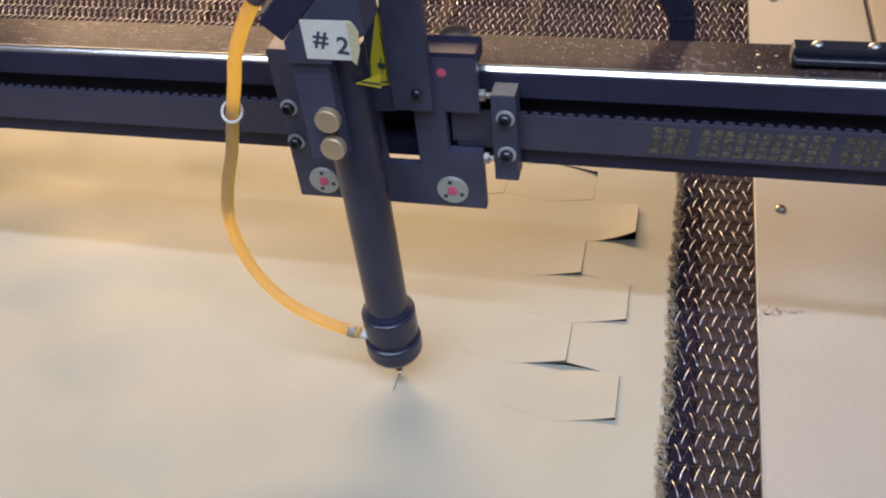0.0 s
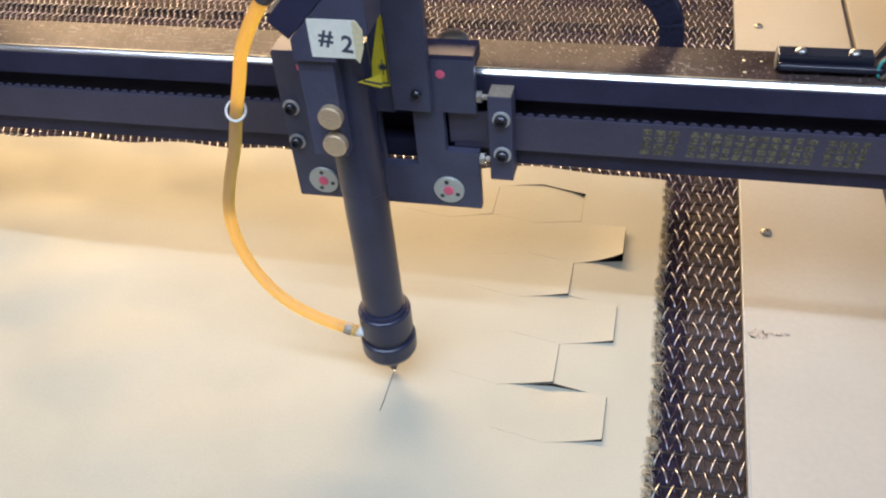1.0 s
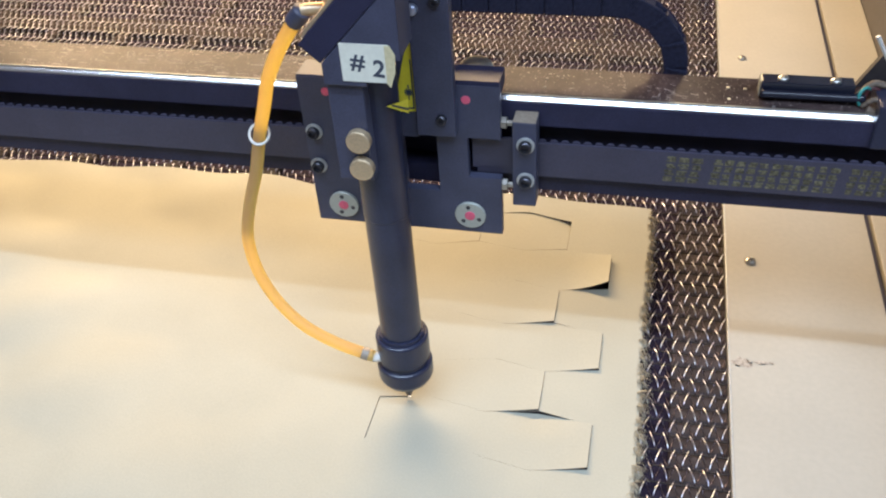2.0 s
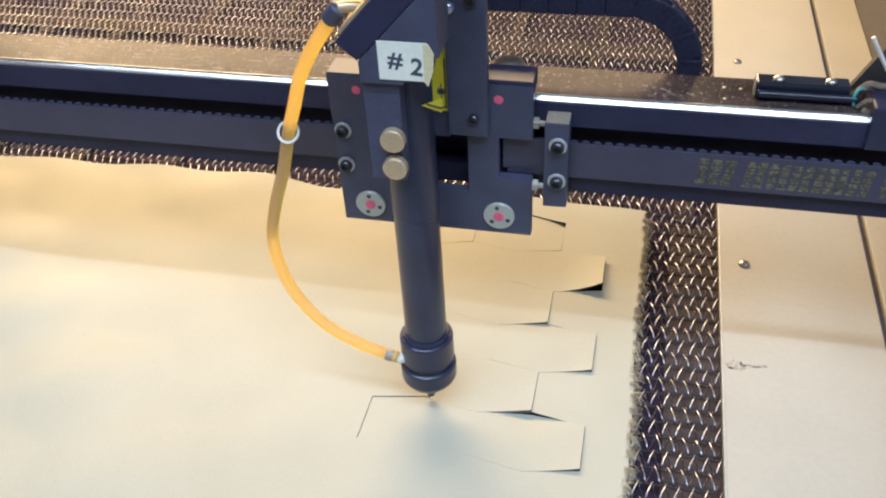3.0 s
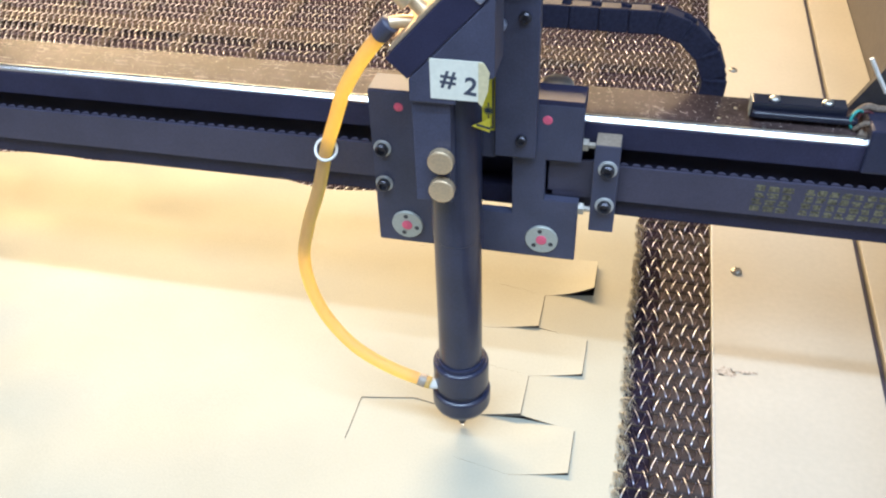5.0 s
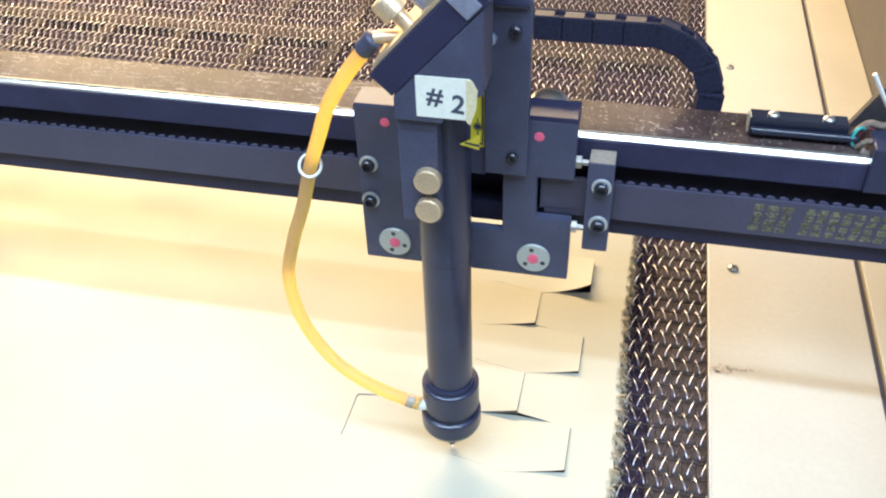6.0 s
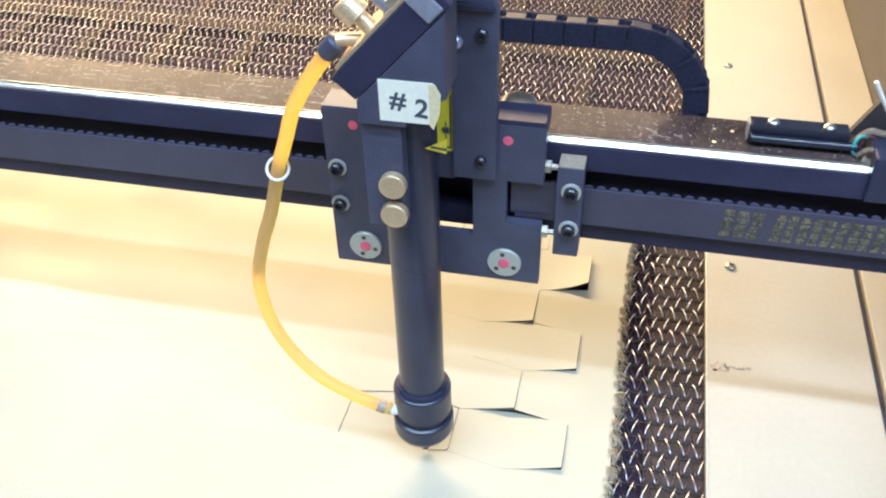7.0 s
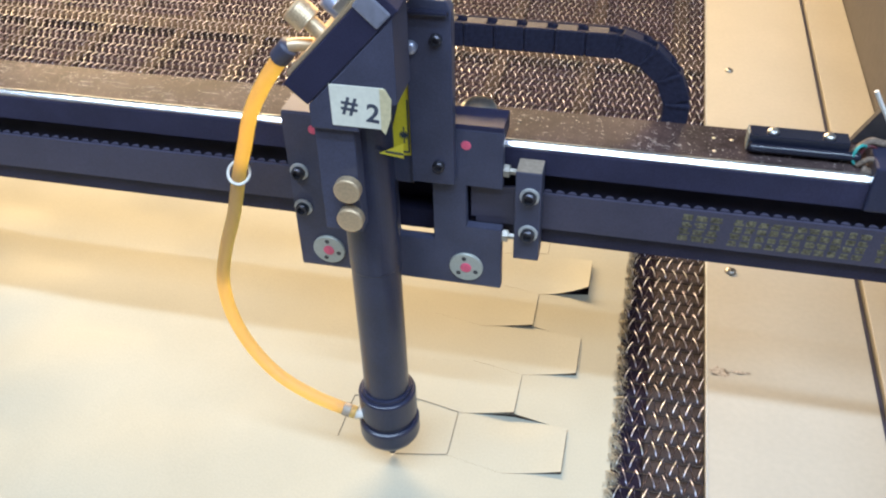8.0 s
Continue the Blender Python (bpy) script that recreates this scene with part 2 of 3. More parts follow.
cabinet = thing("machine_cabinet", "dark steel cabinet under the cutting bed", "machine cabinet")
part("base", box(-1000, 420, -420, 900, -880, -14, 2), BED, cabinet)
part("side_wall", box(287, 420, -420, 900, -13.9, 110, 1), WALL_GREY, cabinet, "grey painted steel side wall")
# unseen back wall and overhead panel, added; the panel blocks ceiling light further back
part("back_wall", box(-1000, 286.9, 860, 900, -13.9, 949, 1), WALL_GREY, cabinet)
part("light_block_panel", box(-1000, 420, -244, 900, 950, 965, 1), PANEL_GREY, cabinet, "unseen grey panel added over the bed to block ceiling light")


def side_plate(name, x0, x1, label):
    ob = link(name, box(x0, x1, -400, 850, -13, 0, 0.8), PLATE)
    return tagged(ob, label, "side plate", "side plates of the bed")


plate_inner = side_plate("side_plate", 156.7, 246.0, "cream painted steel plate with a brown stain beside the wire mesh")
side_plate("side_plate", 250.2, 286.6, "narrow cream painted steel plate along the cabinet wall")

# highlight of the plate's bevelled edge, made as a pale strip
part("edge_highlight", box(156.0, 157.1, -399, 849, -2.0, 0.35, 0.2), ZINC, plate_inner, "bright strip standing in for the highlight on the bevelled edge")
# the seam is an open gap; this added dark strip gives its shade
seam_strip = link("gap_shade_strip", box(246.2, 250.0, -400, 850, -13, -5.0, 0.3), RUBBER)
tagged(seam_strip, "dark strip added for the shade in the seam between the side plates", "seam strip")


def plate_screw(x, y, turn):
    top = thing("plate_screw", "domed bright steel screw with a cross recess", "screw", "screws of the side plate", at=pose(x * MM, y * MM, 0.1 * MM, 0, 0, turn))
    part("head", turned([(3.5, 0), (3.5, 0.4), (3.2, 1.3), (2.4, 1.9), (1.3, 2.2), (0.3, 2.25)], Matrix(), 24), DULL_STEEL, top, smooth=True)
    bm = bmesh.new()
    add_box(bm, -1.9, 1.9, -0.35, 0.35, 1.9, 2.32, 0)
    part("slot", bm, DARK_STEEL, top)
    bm = bmesh.new()
    add_box(bm, -0.35, 0.35, -1.9, 1.9, 1.9, 2.34, 0)
    part("slot", bm, DARK_STEEL, top)


plate_screw(171.2, 181.3, 25)
plate_screw(175.4, 454.7, 70)


def flake(name, cx, cy, rx, ry, seed, mat, label):
    """A flat ragged smear on the side plate."""
    rnd = random.Random(seed)
    bm = bmesh.new()
    n = 28
    ring = [bm.verts.new(((cx + rx * math.cos(a) * rnd.uniform(0.45, 1.1)) * MM, (cy + ry * math.sin(a) * rnd.uniform(0.4, 1.1)) * MM, 0.12 * MM)) for a in (2 * math.pi * k / n for k in range(n))]
    bm.faces.new(ring)
    bmesh.ops.triangulate(bm, faces=bm.faces)
    ob = link(name, bm, mat, plate_inner, label)
    return ob


flake("stain", 163.5, 92, 6.5, 5.0, 3, STAIN, "brown scuffed stain")
flake("stain", 174.5, 93.5, 6.5, 1.8, 5, STAIN, "brown scuffed stain")


def wire_mesh():
    """Flattened spirals of wire, alternately left and right handed, threaded on cross rods."""
    verts, faces = [], []
    rods = set()
    pitch, row, wire = 6.75, 10.2, 0.3
    reach, steps, sides = 5.3, 14, 4

    def spiral(x0, x1, yc, hand):
        nturn = round((x1 - x0) / pitch)
        n = nturn * steps
        base = len(verts)
        jit = random.uniform(-0.3, 0.3)
        for k in range(n + 1):
            a = 2 * math.pi * k / steps * hand
            c, s = math.cos(a), math.sin(a)
            cc = math.asin(0.96 * c) / math.asin(0.96)
            wob = 0.25 * math.sin(k * 0.37 + yc)
            q = (x0 + jit + pitch * (k / steps - 0.034 * math.sin(2 * abs(a))) + wob * 0.6, yc + reach * cc + wob, -4.2 + 2.5 * math.copysign(abs(s) ** 0.55, s) + 0.25 * math.sin(yc * 0.05 + x0 * 0.02 + k * 0.004))
            # across the wire
            t = Vector((pitch / steps, -reach * s * hand * 2 * math.pi / steps, 2.5 * c * hand * 2 * math.pi / steps)).normalized()
            u = t.cross(Vector((0, 0, 1))).normalized()
            v = u.cross(t)
            for j in range(sides):
                b = 2 * math.pi * (j + 0.5) / sides
                off = u * (wire * math.cos(b)) + v * (wire * math.sin(b))
                verts.append(((q[0] + off.x) * MM, (q[1] + off.y) * MM, (q[2] + off.z) * MM))
        for k in range(n):
            for j in range(sides):
                a0 = base + k * sides
                faces.append((a0 + j, a0 + (j + 1) % sides, a0 + sides + (j + 1) % sides, a0 + sides + j))

    def rod(x0, x1, y):
        base = len(verts)
        for x in (x0, x1):
            for j in range(6):
                b = 2 * math.pi * j / 6
                verts.append((x * MM, (y + 0.5 * math.cos(b)) * MM, (-5.4 + 0.5 * math.sin(b)) * MM))
        for j in range(6):
            rods.add(len(faces))
            faces.append((base + j, base + (j + 1) % 6, base + 6 + (j + 1) % 6, base + 6 + j))

    k, y = 0, -110.0
    while y < 800:
        x0 = -470.0 - (y - 196) * 0.8 if y > 196 else 93.0
        spiral(155.6 - pitch * math.ceil((155.6 - x0) / pitch), 155.6, y, -1 if k % 2 else 1)
        rod(x0, 156.0, y + row / 2)
        y += row
        k += 1
    mesh = bpy.data.meshes.new("wire_mesh")
    mesh.from_pydata(verts, [], faces)
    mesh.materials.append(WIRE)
    mesh.materials.append(ROD)
    mesh.polygons.foreach_set("material_index", [1 if k in rods else 0 for k in range(len(faces))])
    mesh.polygons.foreach_set("use_smooth", [True] * len(mesh.polygons))
    ob = new("wire_mesh", mesh)
    return tagged(ob, "brown steel wire conveyor mesh on the bed", "wire mesh", kind="stuff")


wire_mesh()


def mesh_support():
    """Flat bars on which the wire mesh lies, seen through its gaps."""
    top = thing("mesh_support", "tan dusty steel bars in a grid under the wire mesh", "support grid")
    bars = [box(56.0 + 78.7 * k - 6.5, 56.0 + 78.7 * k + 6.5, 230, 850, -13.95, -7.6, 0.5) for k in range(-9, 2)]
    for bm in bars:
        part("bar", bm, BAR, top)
    # no bar: paler strip for the floor beyond the sheet's shade, its lit tone painted
    part("lit_floor_strip", box(126, 156.4, -400, 229, -13.95, -9.0, 0.5), BAR, top)
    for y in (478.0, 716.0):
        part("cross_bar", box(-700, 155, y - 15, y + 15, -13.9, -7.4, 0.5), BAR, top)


mesh_support()

# ---- the sheet of leatherette with its cut hexagons ----
HALF, SIDE, PEAK = 29.15, 14.4, 5.4          # half width, half upright side, height of a point
X_RIGHT, ROW_A, ROW_STEP = 56.6, 19.0, 34.3


def hexagon(cx, cy, inset=0.0):
    h, s, q = HALF - inset, SIDE - inset * 0.85, PEAK
    return [(cx - h, cy - s), (cx, cy - s - q), (cx + h, cy - s), (cx + h, cy + s), (cx, cy + s + q), (cx - h, cy + s)]


def sheet_height(x, y):
    """Gentle waves that grow towards the far edge; mm."""
    far = min(max((y - 120) / 105, 0), 1) ** 1.6
    left = min(max((-60 - x) / 200, 0), 1)
    wave = 1.5 + 1.6 * math.sin(x / 31 + 0.5) + 0.9 * math.sin(x / 13.5 + 1.0)
    ripple = 2.4 * math.sin((x * 0.8 + y) / 31) * left + 1.0 * math.sin((x - y * 1.4) / 21) * left
    crease = 0.28 * math.sin((x * 0.85 - y * 0.5) / 15 + 0.6 * math.sin(y / 40)) + 0.2 * math.sin((x * 0.5 - y * 0.9) / 11 + 1.3) * math.sin(x / 63)
    crease *= min(max((20 - x) / 90, 0), 1)
    return max(crease + far * max(wave, -0.2) + max(ripple, -0.5) * 1.15, -0.3)


def back_edge(x):
    return 226 + 2.5 * math.sin(x / 47 + 0.6) + 1.2 * math.sin(x / 15)


def right_edge(y):
    return 108.6 + 0.7 * math.sin(y / 23) + 0.4 * math.sin(y / 7.1)


# cut flaps: centre, how far the free corners lift (near right, far right), how far the far point sags
FLAPS = [
    (X_RIGHT, ROW_A, 2.4, 1.2, 2.6),
    (X_RIGHT - HALF, ROW_A + ROW_STEP, 1.4, 0.3, 0.0),
    (X_RIGHT, ROW_A + 2 * ROW_STEP, 2.2, 1.3, 0.3),
    (X_RIGHT - HALF, ROW_A + 3 * ROW_STEP, 1.8, 0.4, 0.0),
    (X_RIGHT, ROW_A + 4 * ROW_STEP, 8.0, 4.0, 0.0),
    (X_RIGHT - HALF, ROW_A + 5 * ROW_STEP, 0.4, -2.8, 0.8),
    (X_RIGHT - 3 * HALF, ROW_A + 5 * ROW_STEP, 0.3, 0.2, 0.0),
]
THICK = 1.1


def fill(outline, holes, step, keep):
    """Triangles over an outline with holes; returns points and faces (mm)."""
    from mathutils.geometry import delaunay_2d_cdt
    pts, edges = [], []
    for ring in [outline] + holes:
        dense = []
        for (ax, ay), (bx, by) in zip(ring, ring[1:] + ring[:1]):
            n = max(1, int(math.hypot(bx - ax, by - ay) / step))
            dense += [(ax + (bx - ax) * k / n, ay + (by - ay) * k / n) for k in range(n)]
        base = len(pts)
        pts += dense
        edges += [(base + k, base + (k + 1) % len(dense)) for k in range(len(dense))]
    xs, ys = [q[0] for q in outline], [q[1] for q in outline]
    y, odd = min(ys) + step, 0
    while y < max(ys) - step / 2:
        x = min(xs) + step * (1 + 0.5 * odd)
        while x < max(xs) - step / 2:
            if keep(x, y):
                pts.append((x, y))
            x += step
        y, odd = y + step, 1 - odd
    vs, _, fs, *_ = delaunay_2d_cdt([Vector(q) for q in pts], edges, [], 0, 1e-4)
    def area(f):
        (ax, ay), (bx, by), (cx, cy) = (vs[k] for k in f[:3])
        return abs((bx - ax) * (cy - ay) - (cx - ax) * (by - ay))
    return [tuple(v) for v in vs], [f for f in fs if area(f) > 0.01]


def inside(x, y, ring):
    hit = False
    for (ax, ay), (bx, by) in zip(ring, ring[1:] + ring[:1]):
        if (ay > y) != (by > y) and x < (bx - ax) * (y - ay) / (by - ay) + ax:
            hit = not hit
    return hit


def slab(pts, fs, height, thick):
    """A sheet of that thickness over the triangles, with its rim closed."""
    bm = bmesh.new()
    top = [bm.verts.new((x * MM, y * MM, height(x, y) * MM)) for x, y in pts]
    bot = [bm.verts.new((x * MM, y * MM, (height(x, y) - thick) * MM)) for x, y in pts]
    count = {}
    for f in fs:
        a = bm.faces.new([top[k] for k in f])
        a.smooth = True
        b = bm.faces.new([bot[k] for k in reversed(f)])
        b.material_index, b.smooth = 1, True
        for i, j in zip(f, list(f[1:]) + [f[0]]):
            count[(i, j)] = 1
    for i, j in count:
        if (j, i) not in count:
            rim = bm.faces.new((top[j], top[i], bot[i], bot[j]))
            rim.material_index = 2
            for e in rim.edges:
                e.smooth = False
    loose = [v for v in bm.verts if not v.link_faces]
    bmesh.ops.delete(bm, geom=loose, context="VERTS")
    return bm


def build_sheet():
    outline = [(-470.0, -190.0)] + [(108.6, -190.0)]
    outline += [(right_edge(y), y) for y in range(-180, 225, 9)]
    outline += [(x, back_edge(x)) for x in range(108, -471, -8)]
    # neighbours share corners, so each hole is drawn in by a hair
    holes = [hexagon(cx, cy, 0.03) for cx, cy, *_ in FLAPS]
    pts, fs = fill(outline, holes, 5.5, lambda x, y: y < 222 and x < 106 and not any(inside(x, y, hexagon(cx, cy, -0.8)) for cx, cy, *_ in FLAPS))
    kept = []
    for f in fs:
        mx, my = sum(pts[k][0] for k in f) / len(f), sum(pts[k][1] for k in f) / len(f)
        if inside(mx, my, outline) and not any(inside(mx, my, h) for h in holes):
            kept.append(f)
    ob = link("leatherette_sheet", slab(pts, kept, sheet_height, THICK), [LEATHER, LEATHER_BACK, CHAR])
    tagged(ob, "tan leatherette sheet with cut hexagons on the wire mesh", "material sheet")
    for cx, cy, near, far, sag in FLAPS:
        ring = hexagon(cx - 0.14, cy + 0.02, 0.1)
        p2, f2 = fill(ring, [], 4.5, lambda x, y: inside(x, y, hexagon(cx, cy, 3.0)))

        def lifted(x, y, cx=cx, cy=cy, near=near, far=far, sag=sag):
            u = min(max((x - cx) / HALF, 0), 1)
            w = (y - cy) / (SIDE + PEAK) * 0.5 + 0.5
            mid = near * (1 - w) ** 1.4 + far * w ** 1.4
            dip = sag * max(0.0, 1 - math.hypot(x - cx, (y - cy - SIDE - PEAK) * 1.3) / 26) ** 1.3
            return sheet_height(x, y) + mid * u ** 2.2 - dip
        f2 = [f for f in f2 if inside(sum(p2[k][0] for k in f) / 3, sum(p2[k][1] for k in f) / 3, ring)]
        link("cut_flap", slab(p2, f2, lifted, THICK), [LEATHER, LEATHER_BACK, CHAR], ob, "hexagonal flap with a lifted corner")
    # frayed cut edge
    rnd = random.Random(7)
    verts, faces = [], []
    y = -185.0
    while y < 221:
        size, lean = rnd.uniform(0.95, 1.5), rnd.uniform(-0.5, 0.1)
        for _ in range(46):
            x0, y0 = right_edge(y) - rnd.uniform(0.0, 2.5), y + rnd.gauss(0, 1.9)
            z0 = sheet_height(x0, y0) - rnd.uniform(0, THICK)
            ang = lean + (y0 - y) * 0.16 + rnd.uniform(-0.35, 0.35)
            ln, curl = rnd.uniform(2.5, 6.5) * size, rnd.uniform(-1.6, 0.6)
            wd = rnd.uniform(0.14, 0.36)
            lift = rnd.uniform(0.2, 2.2)
            x, yy, q = x0, y0, len(verts)
            for k in range(6):
                u = k / 5
                px, py = -math.sin(ang), math.cos(ang)
                z = z0 + lift * math.sin(u * 2.6) - 1.8 * u * u
                w = wd * (1 - 0.6 * u)
                verts += [((x + px * w) * MM, (yy + py * w) * MM, z * MM), ((x - px * w) * MM, (yy - py * w) * MM, (z + 0.2) * MM)]
                x, yy, ang = x + ln / 5 * math.cos(ang), yy + ln / 5 * math.sin(ang), ang + curl / 5
            faces += [(q + 2 * k, q + 2 * k + 1, q + 2 * k + 3, q + 2 * k + 2) for k in range(5)]
        y += rnd.uniform(8.6, 11.2)
    mesh = bpy.data.meshes.new("frayed_edge")
    mesh.from_pydata(verts, [], faces)
    mesh.materials.append(LEATHER_BACK)
    fr = new("frayed_edge", mesh)
    fr.parent = ob
    tagged(fr, "frayed tan fabric backing fibres", kind="stuff")
    return ob


sheet = build_sheet()

# ---- the way of the laser spot over the sheet: seconds, x, y in mm ----
SPOT_WAY = [(-0.78, -31.4, 5.6), (0.0, -31.2, 18.3), (0.5, -31.2, 26.1), (1.03, -31.1, 34.4), (1.5, -23.0, 35.8), (2.8, -1.9, 39.6), (3.5, 9.6, 37.5), (4.0, 17.7, 36.0), (4.55, 27.2, 33.8),
            (5.5, 27.3, 18.3), (6.0, 27.4, 10.4), (6.33, 27.4, 5.0), (6.5, 24.5, 4.5), (7.0, 16.4, 2.9), (7.5, 8.2, 1.5), (8.0, 0.0, 0.0)]


def spot_at(t):
    for (t0, x0, y0), (t1, x1, y1) in zip(SPOT_WAY, SPOT_WAY[1:]):
        if t <= t1:
            u = (t - t0) / (t1 - t0)
            return x0 + (x1 - x0) * u, y0 + (y1 - y0) * u
    return SPOT_WAY[-1][1:]


CUT_TIMES = [-0.78 + 0.13 * k for k in range(68)]
KERF = thing("fresh_cut", "thin charred cut line growing round a hexagon in the sheet", "cut line")
KERF_PIECES = []


def build_kerf():
    for t0, t1 in zip(CUT_TIMES, CUT_TIMES[1:]):
        (ax, ay), (bx, by) = spot_at(t0), spot_at(min(t1, 8.0))
        ln = math.hypot(bx - ax, by - ay)
        if ln < 0.05:
            continue
        bm = box(-0.2, ln + 0.2, -0.12, 0.12, -0.3, 0.0, 0)
        ob = part("char_piece", bm, CHAR, KERF)
        KERF_PIECES.append((t1, ob, (ax, ay, math.degrees(math.atan2(by - ay, bx - ax)))))


build_kerf()

# ---- the gantry ----
gantry = thing("gantry", "black aluminium gantry beam with a polished rail", "gantry")


def build_gantry():
    x0, x1 = -480, 215
    # section seen from the right: (y, z), with a recess behind the belt
    section = [(31.0, 171.4), (33.4, 171.5), (33.4, 174.2), (59.3, 174.2), (59.3, 124.5), (31.0, 124.5), (31.0, 135.0), (42.0, 135.0), (42.0, 159.5), (31.0, 159.5)]
    bm = bmesh.new()
    a = [bm.verts.new((x0 * MM, y * MM, z * MM)) for y, z in section]
    b = [bm.verts.new((x1 * MM, y * MM, z * MM)) for y, z in section]
    n = len(section)
    bm.faces.new(a), bm.faces.new(list(reversed(b)))
    for k in range(n):
        f = bm.faces.new((a[k], b[k], b[(k + 1) % n], a[(k + 1) % n]))
        if k == 2:
            f.material_index = 1
    bmesh.ops.recalc_face_normals(bm, faces=bm.faces)
    bmesh.ops.bevel(bm, geom=[e for e in bm.edges if abs(e.verts[0].co.x - e.verts[1].co.x) > 0.1], offset=0.5 * MM, segments=2, affect="EDGES")
    part("beam", bm, [BEAM_BLACK, BEAM_TOP], gantry, "black beam with dust specks on its top")
    rnd = random.Random(21)
    bm = bmesh.new()
    for _ in range(70):
        x, y, ln = rnd.uniform(-260, 20), rnd.uniform(36, 57), rnd.uniform(2, 9)
        add_box(bm, x, x + ln, y, y + rnd.uniform(0.12, 0.3), 174.2, 174.24, 0)
    # scuffed patches: short scratches in clusters
    for _ in range(34):
        cx, cy = rnd.uniform(-270, 120), rnd.uniform(37, 57)
        for _ in range(rnd.randint(3, 8)):
            x, y, ln, wd = cx + rnd.gauss(0, 3.5), min(max(cy + rnd.gauss(0, 2.2), 35), 58.3), rnd.uniform(0.6, 2.4), rnd.uniform(0.12, 0.3)
            a = rnd.uniform(-0.9, 0.9)
            m = Matrix.Translation((x * MM, y * MM, 174.22 * MM)) @ Matrix.Rotation(a, 4, "Z") @ Matrix.Diagonal((ln * MM, wd * MM, 0.05 * MM, 1))
            bmesh.ops.create_cube(bm, size=1, matrix=m)
    for _ in range(160):
        x, y, r = rnd.uniform(-260, 186), rnd.uniform(35, 58), rnd.uniform(0.15, 0.45)
        add_turned(bm, [(r, 174.2), (r * 0.8, 174.26)], Matrix.Translation((x * MM, y * MM, 0)), 6)
    tagged(part("surface_dust", bm, DUST, gantry, "pale dust grains and scratches"), kind="stuff")
    # rounded bright rail along the front top edge
    bm = bmesh.new()
    pts = [(31.55, 171.45), (31.57, 171.95), (31.7, 172.2), (32.2, 172.75), (33.1, 173.5), (33.2, 173.56), (33.35, 173.56), (33.35, 171.45)]
    ra = [bm.verts.new((x0 * MM, y * MM, z * MM)) for y, z in pts]
    rb = [bm.verts.new((190 * MM, y * MM, z * MM)) for y, z in pts]
    bm.faces.new(ra), bm.faces.new(list(reversed(rb)))
    for k in range(len(pts)):
        bm.faces.new((ra[k], rb[k], rb[(k + 1) % len(pts)], ra[(k + 1) % len(pts)])).smooth = False
    bmesh.ops.recalc_face_normals(bm, faces=bm.faces)
    part("rail", bm, CHROME, gantry, "polished steel rail")
    part("rail_lip", box(x0, 190, 33.25, 33.9, 173.7, 174.45, 0.25), STEEL, gantry, "thin bright metal lip")
    # bracket with two screws
    br = part("bracket", box(144.5, 182, 42, 50, 174.3, 181.8, 0.5), GLOSS, gantry, "black bracket with two bright screws")
    part("bracket_rod", tube([(144.8, 40.2, 177.4), (160, 40.2, 177.4), (186, 40.2, 177.4)], 1.9, 14), GLOSS, br, smooth=True)
    part("end_strip", box(144.1, 144.5, 43.5, 50.1, 174.3, 181.9, 0.1), DISC, br)
    for x in (153.4, 174.4):
        part("screw", turned([(2.3, 0), (2.3, 0.7), (1.8, 1.3), (0.7, 1.6)], upright(x, 45.5, 181.8), 20), STEEL, br, smooth=True)
    for x, y in ((131.9, 49.5), (132.0, 39.5), (139.0, 49.0), (52.5, 48.5), (52.5, 40.5), (150, 35)):
        part("hole", turned([(0.75, 0), (0.75, 0.15), (0.4, 0.2)], upright(x, y, 174.25), 14), DARK_STEEL if x < 100 else STEEL, gantry)
    # end block, wires and the dark end plate
    part("end_block", box(190, 214, 29, 50, 160, 180, 1), BLACK_GLOSS, gantry)
    bm = bmesh.new()
    ring = [(184.5, 55, 175), (215, 55, 175), (215, 55, 199), (196.5, 55, 198)]
    lo = [bm.verts.new(Vector(q) * MM) for q in ring]
    hi = [bm.verts.new((Vector(q) + Vector((0, 3, 0))) * MM) for q in ring]
    bm.faces.new(lo), bm.faces.new(list(reversed(hi)))
    for k in range(4):
        bm.faces.new((lo[k], hi[k], hi[(k + 1) % 4], lo[(k + 1) % 4]))
    bmesh.ops.recalc_face_normals(bm, faces=bm.faces)
    part("end_plate", bm, END_GREY, gantry)
    part("white_strip", tube([(186.8, 49, 201.5), (191, 49, 194.6), (196, 49, 187)], 0.9, 8), WHITE_PLASTIC, gantry)
    wires = part("wire_loom", tube([(184, 44, 177), (189, 45, 182), (196, 46, 181), (214, 46, 183)], 1.5, 10), TAN_WIRE, gantry, "dusty tangle of coloured wires", smooth=True)
    part("teal_wire", tube([(184.4, 39.0, 174.9), (183.4, 39.0, 176.6), (183.3, 39.4, 179.2), (184.3, 40.4, 181.3), (186.2, 42.0, 181.6), (188.0, 43.6, 180.2)], 0.7, 10), TEAL, wires, smooth=True)
    part("red_wire", tube([(186, 42, 176), (187, 43, 179.5), (190, 44, 180.5), (194, 44, 178)], 0.7, 8), RED, wires, smooth=True)
    part("tan_wire", tube([(185, 38, 175), (189, 37, 179), (194, 38, 176), (199, 40, 181), (204, 41, 176)], 1.1, 8), TAN_WIRE, wires, smooth=True)
    part("tan_wire", tube([(186.6, 36.4, 174.6), (189.5, 36, 173.4), (193, 36, 174.2), (198, 37, 176), (205, 37, 172)], 1.9, 10), TAN_WIRE, wires, smooth=True)


build_gantry()


